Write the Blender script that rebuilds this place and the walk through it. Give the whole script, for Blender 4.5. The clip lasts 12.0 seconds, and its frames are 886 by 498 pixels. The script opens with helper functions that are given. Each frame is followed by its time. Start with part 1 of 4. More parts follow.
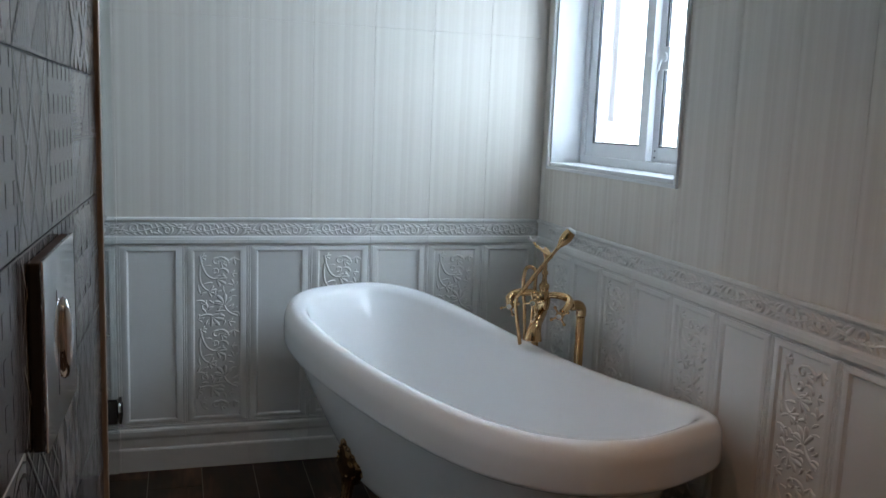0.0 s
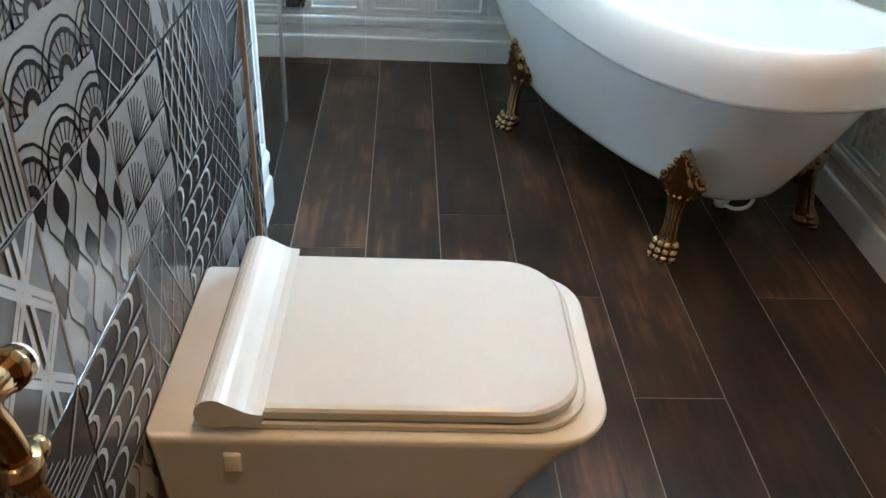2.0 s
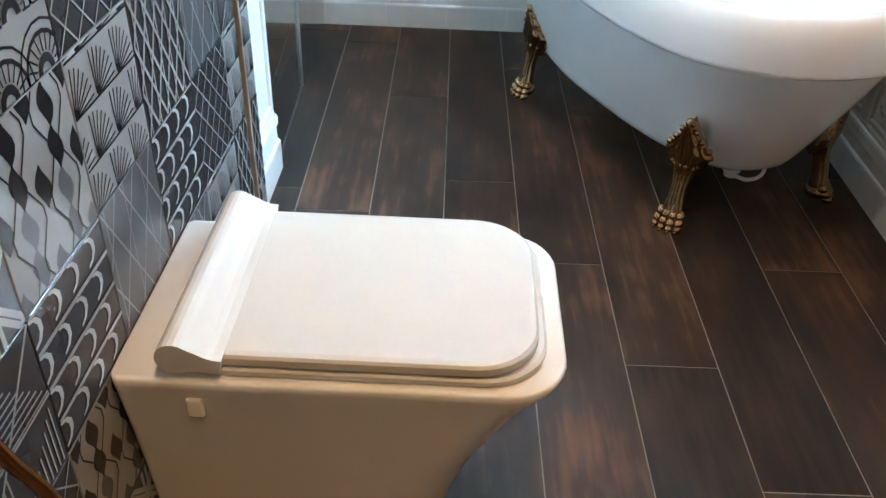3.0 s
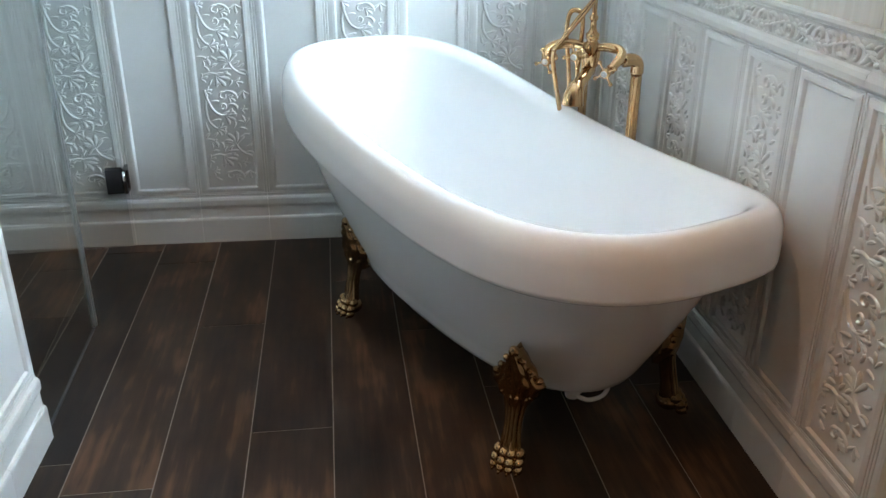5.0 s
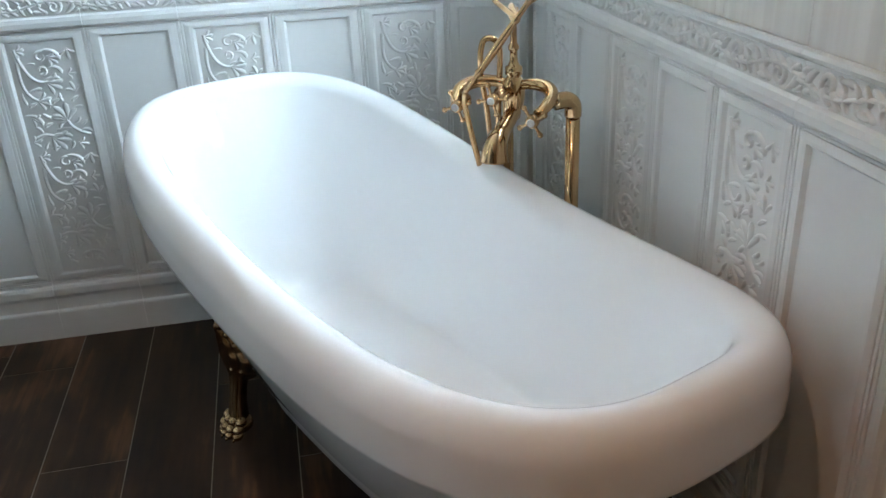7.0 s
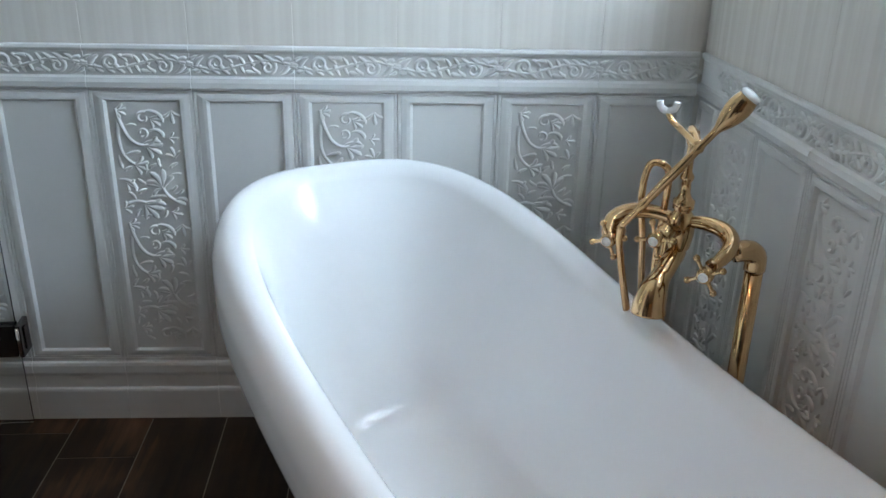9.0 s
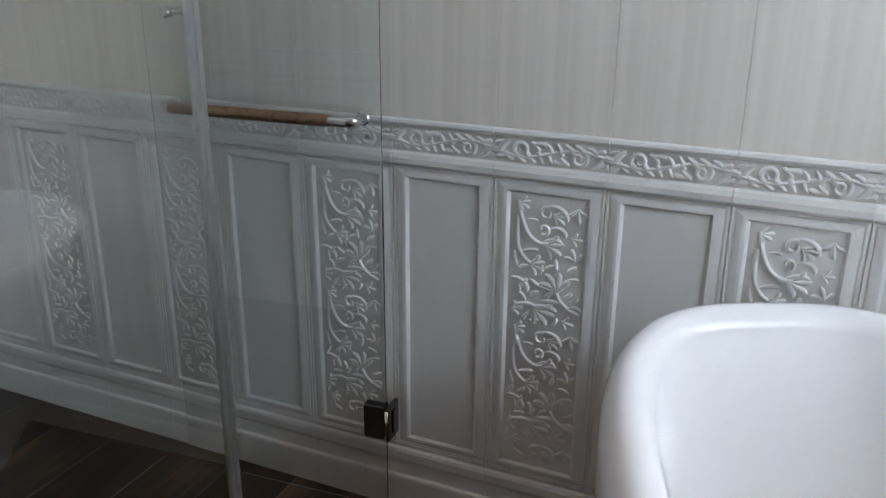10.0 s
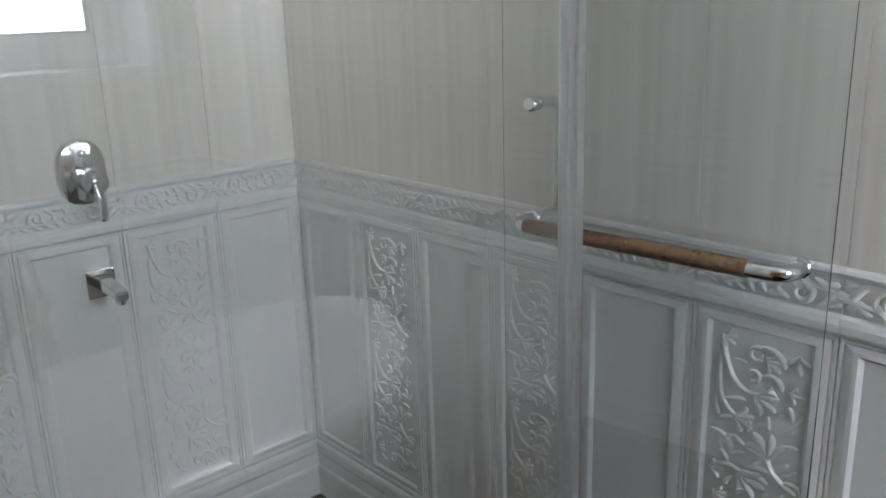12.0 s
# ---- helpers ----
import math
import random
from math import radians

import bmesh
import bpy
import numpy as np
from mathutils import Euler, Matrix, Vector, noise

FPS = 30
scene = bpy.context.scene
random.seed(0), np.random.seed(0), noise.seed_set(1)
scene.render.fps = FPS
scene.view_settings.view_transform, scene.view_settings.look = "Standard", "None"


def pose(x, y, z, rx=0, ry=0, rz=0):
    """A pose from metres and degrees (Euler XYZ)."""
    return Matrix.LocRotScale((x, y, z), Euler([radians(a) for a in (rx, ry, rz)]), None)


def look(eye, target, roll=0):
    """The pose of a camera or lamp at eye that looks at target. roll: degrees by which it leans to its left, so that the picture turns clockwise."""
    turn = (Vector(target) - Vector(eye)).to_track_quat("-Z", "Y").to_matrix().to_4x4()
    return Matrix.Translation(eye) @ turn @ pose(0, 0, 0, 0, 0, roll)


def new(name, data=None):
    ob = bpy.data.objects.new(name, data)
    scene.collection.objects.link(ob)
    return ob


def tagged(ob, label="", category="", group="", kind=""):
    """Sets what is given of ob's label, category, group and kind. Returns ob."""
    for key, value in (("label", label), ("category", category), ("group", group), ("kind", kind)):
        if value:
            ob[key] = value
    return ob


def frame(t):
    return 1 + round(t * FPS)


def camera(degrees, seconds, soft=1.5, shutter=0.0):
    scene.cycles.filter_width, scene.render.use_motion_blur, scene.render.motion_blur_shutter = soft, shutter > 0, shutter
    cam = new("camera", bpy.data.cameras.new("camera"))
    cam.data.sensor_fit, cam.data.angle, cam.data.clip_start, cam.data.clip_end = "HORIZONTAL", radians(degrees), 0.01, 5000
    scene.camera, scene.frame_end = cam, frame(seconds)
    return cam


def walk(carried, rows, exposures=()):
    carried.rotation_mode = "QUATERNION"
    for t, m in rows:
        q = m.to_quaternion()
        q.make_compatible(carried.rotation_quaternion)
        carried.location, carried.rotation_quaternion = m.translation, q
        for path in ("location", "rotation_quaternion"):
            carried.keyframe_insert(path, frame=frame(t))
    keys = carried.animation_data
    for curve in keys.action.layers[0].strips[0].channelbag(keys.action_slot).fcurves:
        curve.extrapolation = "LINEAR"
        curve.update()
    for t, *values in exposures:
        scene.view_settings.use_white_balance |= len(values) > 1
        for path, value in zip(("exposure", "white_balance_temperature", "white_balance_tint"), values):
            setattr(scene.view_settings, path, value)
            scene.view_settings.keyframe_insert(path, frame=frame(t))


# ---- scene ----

cam = camera(55.4, 12.0)
PATH = [
    (0, (0.279, -0.128, 1.392), (0.843, 1.768, 1.095), 2.2),
    (0.5, (0.317, -0.099, 1.355), (0.844, 1.762, 0.843), 2.2),
    (1, (0.345, -0.044, 1.31), (0.843, 1.711, 0.491), 2.2),
    (1.5, (0.365, -0.02, 1.26), (0.742, 1.669, 0.257), 1.5),
    (2, (0.44, -0.062, 1.231), (0.516, 1.61, 0.135), 2.9),
    (2.5, (0.489, -0.092, 1.213), (0.461, 1.525, 0.036), 2.3),
    (4.3, (0.704, 0.088, 1.237), (0.835, 1.875, 0.348), -0.1),
    (4.5, (0.717, 0.136, 1.24), (0.906, 1.939, 0.395), -0.0),
    (5, (0.781, 0.268, 1.237), (0.992, 2.085, 0.426), 0.3),
    (5.5, (0.893, 0.417, 1.261), (1.115, 2.252, 0.498), 1.0),
    (6, (0.946, 0.579, 1.252), (1.177, 2.418, 0.5), 1.3),
    (6.5, (0.955, 0.736, 1.244), (1.225, 2.563, 0.478), 0.4),
    (6.7, (0.967, 0.784, 1.256), (1.261, 2.587, 0.442), -1.6),
    (8.5, (1.053, 1.021, 1.268), (1.381, 2.779, 0.372), -4.4),
    (9, (0.964, 1.202, 1.309), (1.069, 3.051, 0.553), 1.3),
    (9.5, (0.864, 1.391, 1.359), (0.553, 3.228, 0.632), 0.5),
    (10, (0.844, 1.585, 1.358), (0.078, 3.301, 0.672), 0.4),
    (10.5, (0.778, 1.722, 1.352), (-0.253, 3.305, 0.696), -0.5),
    (11, (0.659, 1.847, 1.357), (-0.478, 3.362, 0.716), -0.8),
    (11.5, (0.54, 1.913, 1.365), (-0.692, 3.363, 0.749), -1.1),
    (12, (0.467, 2.01, 1.377), (-0.964, 3.292, 0.818), -1.8),
]
EXPOSURES = [(0.0, -0.88, 6900, 14), (0.5, -0.45, 6850, 11), (1.0, 0.22, 6600, 7), (1.5, 0.68, 6300, 2), (2.0, 1.1, 6000, -1), (2.5, 1.48, 5700, -1), (4.5, 0.7, 6550, 5),
             (5.5, 0.28, 6900, 8), (6.5, 0.1, 6850, 9), (8.5, -0.1, 6700, 11), (9.0, -0.45, 6850, 13), (9.5, -0.72, 7150, 15), (10.0, -0.74, 7700, 22), (11.0, -0.6, 7850, 23), (12.0, -0.48, 7900, 24)]
walk(cam, [(t, look(eye, target, roll)) for t, eye, target, roll in PATH], EXPOSURES)

# ---- world and daylight ----
SKY = bpy.data.worlds.new("sky")
scene.world = SKY
SKY.use_nodes = True
sky_nodes = SKY.node_tree.nodes
sky_tex = sky_nodes.new("ShaderNodeTexSky")
sky_tex.sky_type = "NISHITA"
sky_tex.sun_disc = False
sky_tex.sun_elevation, sky_tex.sun_rotation = radians(48), radians(200)
SKY.node_tree.links.new(sky_tex.outputs[0], sky_nodes["Background"].inputs[0])
sky_nodes["Background"].inputs[1].default_value = 0.1

WINDOW_GLOW = 9.0      # bright overcast sky seen through the window
WINDOW_WATTS = 225.0     # the sky's light, at the window opening
DOWNLIGHT_WATTS = 20.0   # warm recessed ceiling lamps
BACK_Y, RIGHT_X, SHOWER_X = 3.2, 1.69, -1.44
TILE_X, TILE_END_Y = 0.114, 1.47
STUB_X, STUB_Y = 0.036, 2.03
FRONT_Y, CEILING = -1.3, 2.5


# ---- materials ----
def material(name, color, rough=0.5, metal=0.0, vary=0.06, scale=6.0, grain=120.0, bump=0.0, rough_vary=0.1, coat=0.0, spec=0.5):
    m = bpy.data.materials.new(name)
    m.use_nodes = True
    nt = m.node_tree
    p = nt.nodes["Principled BSDF"]
    tc = nt.nodes.new("ShaderNodeTexCoord")
    big = nt.nodes.new("ShaderNodeTexNoise")
    big.inputs["Scale"].default_value, big.inputs["Detail"].default_value = scale, 4.0
    fine = nt.nodes.new("ShaderNodeTexNoise")
    fine.inputs["Scale"].default_value, fine.inputs["Detail"].default_value = grain, 3.0
    nt.links.new(tc.outputs["Object"], big.inputs["Vector"])
    nt.links.new(tc.outputs["Object"], fine.inputs["Vector"])
    add = nt.nodes.new("ShaderNodeMath")
    add.operation = "MULTIPLY_ADD"
    add.inputs[1].default_value = 0.35
    nt.links.new(fine.outputs[0], add.inputs[0])
    nt.links.new(big.outputs[0], add.inputs[2])
    ramp = nt.nodes.new("ShaderNodeMapRange")
    ramp.inputs["From Min"].default_value, ramp.inputs["From Max"].default_value = 0.35, 1.0
    nt.links.new(add.outputs[0], ramp.inputs["Value"])
    mix = nt.nodes.new("ShaderNodeMix")
    mix.data_type = "RGBA"
    mix.inputs[6].default_value = (*[c * (1 - vary) for c in color], 1)
    mix.inputs[7].default_value = (*[min(1, c * (1 + vary)) for c in color], 1)
    nt.links.new(ramp.outputs[0], mix.inputs[0])
    nt.links.new(mix.outputs[2], p.inputs["Base Color"])
    rr = nt.nodes.new("ShaderNodeMapRange")
    rr.inputs["To Min"].default_value, rr.inputs["To Max"].default_value = rough * (1 - rough_vary), rough * (1 + rough_vary)
    nt.links.new(fine.outputs[0], rr.inputs["Value"])
    nt.links.new(rr.outputs[0], p.inputs["Roughness"])
    p.inputs["Metallic"].default_value = metal
    p.inputs["Coat Weight"].default_value = coat
    p.inputs["Coat Roughness"].default_value = 0.04
    p.inputs["Specular IOR Level"].default_value = spec
    if bump:
        b = nt.nodes.new("ShaderNodeBump")
        b.inputs["Strength"].default_value, b.inputs["Distance"].default_value = bump, 0.002
        nt.links.new(fine.outputs[0], b.inputs["Height"])
        nt.links.new(b.outputs[0], p.inputs["Normal"])
    return m


def striped_tile(name):
    """Satin wall tile with uneven vertical stripes, matt and glossy by turns."""
    m = material(name, (0.71, 0.67, 0.61), 0.42, vary=0.03)
    nt = m.node_tree
    p = nt.nodes["Principled BSDF"]
    tc = nt.nodes.new("ShaderNodeTexCoord")
    sep = nt.nodes.new("ShaderNodeSeparateXYZ")
    nt.links.new(tc.outputs["Object"], sep.inputs[0])
    wide = nt.nodes.new("ShaderNodeTexNoise")
    wide.noise_dimensions = "1D"
    wide.inputs["Scale"].default_value, wide.inputs["Detail"].default_value = 40.0, 1.0
    nt.links.new(sep.outputs[0], wide.inputs["W"])
    ramp = nt.nodes.new("ShaderNodeMapRange")
    ramp.inputs["From Min"].default_value, ramp.inputs["From Max"].default_value = 0.38, 0.62
    nt.links.new(wide.outputs[0], ramp.inputs["Value"])
    mul = nt.nodes.new("ShaderNodeMix")
    mul.data_type = "RGBA"
    mul.inputs[6].default_value = (0.742, 0.694, 0.628, 1)
    mul.inputs[7].default_value = (0.692, 0.640, 0.573, 1)
    nt.links.new(ramp.outputs[0], mul.inputs[0])
    nt.links.new(mul.outputs[2], p.inputs["Base Color"])
    rr = nt.nodes.new("ShaderNodeMapRange")
    rr.inputs["To Min"].default_value, rr.inputs["To Max"].default_value = 0.30, 0.52
    nt.links.new(ramp.outputs[0], rr.inputs["Value"])
    nt.links.new(rr.outputs[0], p.inputs["Roughness"])
    b = nt.nodes.new("ShaderNodeBump")
    b.inputs["Strength"].default_value, b.inputs["Distance"].default_value = 0.2, 0.001
    nt.links.new(ramp.outputs[0], b.inputs["Height"])
    nt.links.new(b.outputs[0], p.inputs["Normal"])
    return m


def plank_wood(name):
    """Dark brown wood-look plank, each with its own tone, streaks along its length and lighter scorched patches."""
    m = bpy.data.materials.new(name)
    m.use_nodes = True
    nt = m.node_tree
    p = nt.nodes["Principled BSDF"]
    tc = nt.nodes.new("ShaderNodeTexCoord")
    info = nt.nodes.new("ShaderNodeObjectInfo")
    shift = nt.nodes.new("ShaderNodeVectorMath")
    shift.operation = "MULTIPLY_ADD"
    shift.inputs[1].default_value = (40, 40, 40)
    nt.links.new(info.outputs["Random"], shift.inputs[0])
    nt.links.new(tc.outputs["Object"], shift.inputs[2])

    def noise_at(scale, detail, stretch):
        mp = nt.nodes.new("ShaderNodeMapping")
        mp.inputs["Scale"].default_value = stretch
        nt.links.new(shift.outputs[0], mp.inputs["Vector"])
        n = nt.nodes.new("ShaderNodeTexNoise")
        n.inputs["Scale"].default_value, n.inputs["Detail"].default_value = scale, detail
        nt.links.new(mp.outputs[0], n.inputs["Vector"])
        return n.outputs[0]
    streak = noise_at(9, 6, (6, 0.5, 1))
    patch = noise_at(7, 3, (1.1, 0.5, 1))
    hair = noise_at(60, 4, (7, 0.35, 1))
    ramp = nt.nodes.new("ShaderNodeValToRGB")
    ramp.color_ramp.elements[0].position, ramp.color_ramp.elements[0].color = 0.10, (0.016, 0.012, 0.010, 1)
    ramp.color_ramp.elements[1].position, ramp.color_ramp.elements[1].color = 0.95, (0.185, 0.100, 0.058, 1)
    mid = ramp.color_ramp.elements.new(0.48)
    mid.color = (0.044, 0.027, 0.018, 1)
    mixv = nt.nodes.new("ShaderNodeMath")
    mixv.operation = "MULTIPLY_ADD"
    mixv.inputs[1].default_value = 0.55
    nt.links.new(patch, mixv.inputs[0])
    half = nt.nodes.new("ShaderNodeMath")
    half.operation = "MULTIPLY_ADD"
    half.inputs[1].default_value = 0.32
    half.inputs[2].default_value = 0.0
    nt.links.new(streak, half.inputs[0])
    nt.links.new(half.outputs[0], mixv.inputs[2])
    tone = nt.nodes.new("ShaderNodeMath")
    tone.operation = "MULTIPLY_ADD"
    tone.inputs[1].default_value = 0.14
    nt.links.new(info.outputs["Random"], tone.inputs[0])
    nt.links.new(mixv.outputs[0], tone.inputs[2])
    spread = nt.nodes.new("ShaderNodeMapRange")
    spread.inputs["From Min"].default_value, spread.inputs["From Max"].default_value = 0.34, 0.78
    nt.links.new(tone.outputs[0], spread.inputs["Value"])
    nt.links.new(spread.outputs[0], ramp.inputs[0])
    nt.links.new(ramp.outputs[0], p.inputs["Base Color"])
    rr = nt.nodes.new("ShaderNodeMapRange")
    rr.inputs["To Min"].default_value, rr.inputs["To Max"].default_value = 0.34, 0.52
    p.inputs["Specular IOR Level"].default_value = 0.16
    nt.links.new(streak, rr.inputs["Value"])
    nt.links.new(rr.outputs[0], p.inputs["Roughness"])
    b = nt.nodes.new("ShaderNodeBump")
    b.inputs["Strength"].default_value, b.inputs["Distance"].default_value = 0.25, 0.0015
    nt.links.new(hair, b.inputs["Height"])
    nt.links.new(b.outputs[0], p.inputs["Normal"])
    return m


def glass(name, color, rough=0.0, ior=1.5):
    m = bpy.data.materials.new(name)
    m.use_nodes = True
    p = m.node_tree.nodes["Principled BSDF"]
    p.inputs["Base Color"].default_value = (*color, 1)
    p.inputs["Transmission Weight"].default_value = 1.0
    p.inputs["Roughness"].default_value = rough
    p.inputs["IOR"].default_value = ior
    return m


def glowing(name, color, strength):
    m = bpy.data.materials.new(name)
    m.use_nodes = True
    p = m.node_tree.nodes["Principled BSDF"]
    p.inputs["Base Color"].default_value = (*color, 1)
    p.inputs["Emission Color"].default_value = (*color, 1)
    p.inputs["Emission Strength"].default_value = strength
    return m


WHITE_TILE = material("glazed_white_tile", (0.71, 0.695, 0.665), 0.30, vary=0.03, scale=5, grain=90, bump=0.05)
STRIPED = striped_tile("striped_wall_tile")
GROUT = material("pale_grout", (0.70, 0.66, 0.60), 0.85, vary=0.08)
FLOOR_GROUT = material("grey_floor_grout", (0.26, 0.23, 0.20), 0.85, vary=0.12)
WOOD = plank_wood("dark_wood_plank")
PLASTER = material("white_ceiling_paint", (0.80, 0.79, 0.77), 0.8, vary=0.03)
BEIGE_WALL = material("unseen_wall_beige", (0.46, 0.38, 0.30), 0.6, vary=0.05)
PVC = material("white_window_plastic", (0.80, 0.81, 0.82), 0.3, vary=0.02)
RUBBER = material("black_gasket", (0.03, 0.03, 0.035), 0.6)
ACRYLIC = material("white_bath_acrylic", (0.87, 0.87, 0.865), 0.012, vary=0.012, scale=2, rough_vary=0.2)
PORCELAIN = material("white_porcelain", (0.76, 0.75, 0.715), 0.06, vary=0.012, scale=3, rough_vary=0.2)
LID = material("cream_toilet_seat", (0.575, 0.565, 0.53), 0.14, vary=0.015, scale=4)
GOLD = material("polished_gold_brass", (0.60, 0.385, 0.20), 0.10, 1.0, vary=0.06, scale=20, rough_vary=0.3)
BRASS = material("antique_brass", (0.43, 0.29, 0.155), 0.20, 1.0, vary=0.22, scale=25, rough_vary=0.4, bump=0.05)
CHROME = material("polished_chrome", (0.78, 0.79, 0.80), 0.06, 1.0, vary=0.03)
BROWN_REFLECTION = material("brown_bar_reflection", (0.27, 0.165, 0.10), 0.30, 0.75, vary=0.35, scale=60, rough_vary=0.3, bump=0.1)
DARK_METAL = material("dark_chrome", (0.20, 0.20, 0.21), 0.22, 1.0, vary=0.1)
CERAMIC = material("white_ceramic_button", (0.85, 0.85, 0.84), 0.15)
SEAL = glass("milky_plastic_seal", (0.90, 0.92, 0.92), 0.35)
TRIM_METAL = material("bronze_edge_trim", (0.30, 0.215, 0.145), 0.38, 0.4, vary=0.1)
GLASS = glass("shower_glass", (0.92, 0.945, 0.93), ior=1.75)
PANE_GLASS = glass("window_glass", (0.97, 0.98, 0.98))
PRINTS = [
    material("pale_grey_print", (0.25, 0.246, 0.238), 0.18, vary=0.08, spec=0.35, bump=0.04),
    material("black_print", (0.018, 0.018, 0.02), 0.18, vary=0.2, spec=0.35, bump=0.04),
    material("mid_grey_print", (0.085, 0.085, 0.087), 0.18, vary=0.24, spec=0.35, bump=0.04),
    material("charcoal_print", (0.036, 0.036, 0.040), 0.18, vary=0.2, spec=0.35, bump=0.04),
    material("white_print", (0.36, 0.355, 0.343), 0.18, vary=0.06, spec=0.35, bump=0.04),
]
TILE_GROUT = material("silver_grout", (0.36, 0.36, 0.36), 0.5, vary=0.1)
SKY_GLOW = glowing("overcast_daylight", (0.80, 0.90, 1.0), WINDOW_GLOW)
LAMP_GLOW = glowing("warm_lamp_lens", (1.0, 0.70, 0.42), 260.0)
# house wall gives off light of its own to look pale in daylight
NEIGHBOUR_GLOW = glowing("glowing_neighbour_wall", (0.62, 0.68, 0.76), 1.0)


# ---- mesh helpers ----
def as_mesh(name, bm, mats, smooth=False):
    me = bpy.data.meshes.new(name)
    bm.normal_update()
    bm.to_mesh(me)
    bm.free()
    for m in mats if isinstance(mats, (list, tuple)) else [mats]:
        me.materials.append(m)
    if smooth:
        me.polygons.foreach_set("use_smooth", [True] * len(me.polygons))
    return me


def part(name, mesh, parent, label="", m=None, smooth=False, mats=None):
    """Links a mesh, or a bmesh with its materials, as one object under a thing or a part."""
    if isinstance(mesh, bmesh.types.BMesh):
        mesh = as_mesh(name, mesh, mats, smooth)
    ob = new(name, mesh)
    if parent is not None:
        ob.parent = parent
    if m is not None:
        ob.matrix_basis = m
    if label:
        ob["label"] = label
    return ob


def thing(name, label, category, m=None, group="", kind=""):
    ob = new(name)
    ob.empty_display_size = 0.05
    if m is not None:
        ob.matrix_basis = m
    return tagged(ob, label, category, group, kind)


def add_box(bm, x0, x1, y0, y1, z0, z1, bevel=0.0, segments=2):
    r = bmesh.ops.create_cube(bm, size=1)
    for v in r["verts"]:
        v.co = Vector(((x0 + x1) / 2 + v.co.x * (x1 - x0), (y0 + y1) / 2 + v.co.y * (y1 - y0), (z0 + z1) / 2 + v.co.z * (z1 - z0)))
    if bevel:
        edges = {e for v in r["verts"] for e in v.link_edges}
        bmesh.ops.bevel(bm, geom=list(edges), offset=bevel, segments=segments, affect="EDGES", profile=0.6)
    return bm


def box_bm(*a, **k):
    return add_box(bmesh.new(), *a, **k)


def loft(bm, rings, close=True, cap_start=True, cap_end=True, mat=0):
    """Skin over rings of points, all with the same count."""
    vs = [[bm.verts.new(p) for p in ring] for ring in rings]
    n = len(vs[0])
    for a, b in zip(vs, vs[1:]):
        for i in range(n if close else n - 1):
            f = bm.faces.new((a[i], a[(i + 1) % n], b[(i + 1) % n], b[i]))
            f.material_index = mat
    if close and cap_start:
        bm.faces.new(list(reversed(vs[0]))).material_index = mat
    if close and cap_end:
        bm.faces.new(vs[-1]).material_index = mat
    return vs


def spline(points, steps=8):
    """A smooth line through the points."""
    pts = [Vector(p) for p in points]
    if len(pts) < 3:
        return [pts[0].lerp(pts[-1], i / steps) for i in range(steps + 1)]
    out = []
    ext = [2 * pts[0] - pts[1]] + pts + [2 * pts[-1] - pts[-2]]
    for i in range(1, len(ext) - 2):
        p0, p1, p2, p3 = ext[i - 1:i + 3]
        for s in range(steps):
            t = s / steps
            out.append(0.5 * ((2 * p1) + (p2 - p0) * t + (2 * p0 - 5 * p1 + 4 * p2 - p3) * t * t + (3 * p1 - p0 - 3 * p2 + p3) * t ** 3))
    out.append(pts[-1])
    return out


def tube(bm, line, radius, sides=10, mat=0, flat=1.0):
    """A round bar along a line; radius is a number or a function of the share of the way."""
    line = [Vector(p) for p in line]
    rings, up = [], Vector((0.13, 0.21, 0.97))
    for i, p in enumerate(line):
        d = (line[min(i + 1, len(line) - 1)] - line[max(i - 1, 0)]).normalized()
        side = d.cross(up)
        if side.length < 1e-3:
            side = d.cross(Vector((1, 0, 0)))
        side.normalize()
        up = side.cross(d).normalized()
        r = radius(i / (len(line) - 1)) if callable(radius) else radius
        rings.append([p + side * (r * math.cos(a)) + up * (r * flat * math.sin(a)) for a in (2 * math.pi * k / sides for k in range(sides))])
    loft(bm, rings, mat=mat)
    return bm


def tube_bm(line, radius, **k):
    return tube(bmesh.new(), line, radius, **k)


def lathe(bm, profile, m=None, sides=20, mat=0):
    """Turns a profile of (radius, height) about z."""
    m = m or Matrix()
    rings = [[m @ Vector((r * math.cos(a), r * math.sin(a), h)) for a in (2 * math.pi * k / sides for k in range(sides))] for r, h in profile]
    loft(bm, rings, mat=mat)
    return bm


def ball(bm, place, r, stretch=(1, 1, 1), m=None, mat=0):
    got = bmesh.ops.create_uvsphere(bm, u_segments=12, v_segments=8, radius=r)
    for v in got["verts"]:
        v.co = Vector((v.co.x * stretch[0], v.co.y * stretch[1], v.co.z * stretch[2]))
        if m is not None:
            v.co = m.to_3x3() @ v.co
        v.co += Vector(place)
    for f in {f for v in got["verts"] for f in v.link_faces}:
        f.material_index = mat
    return bm


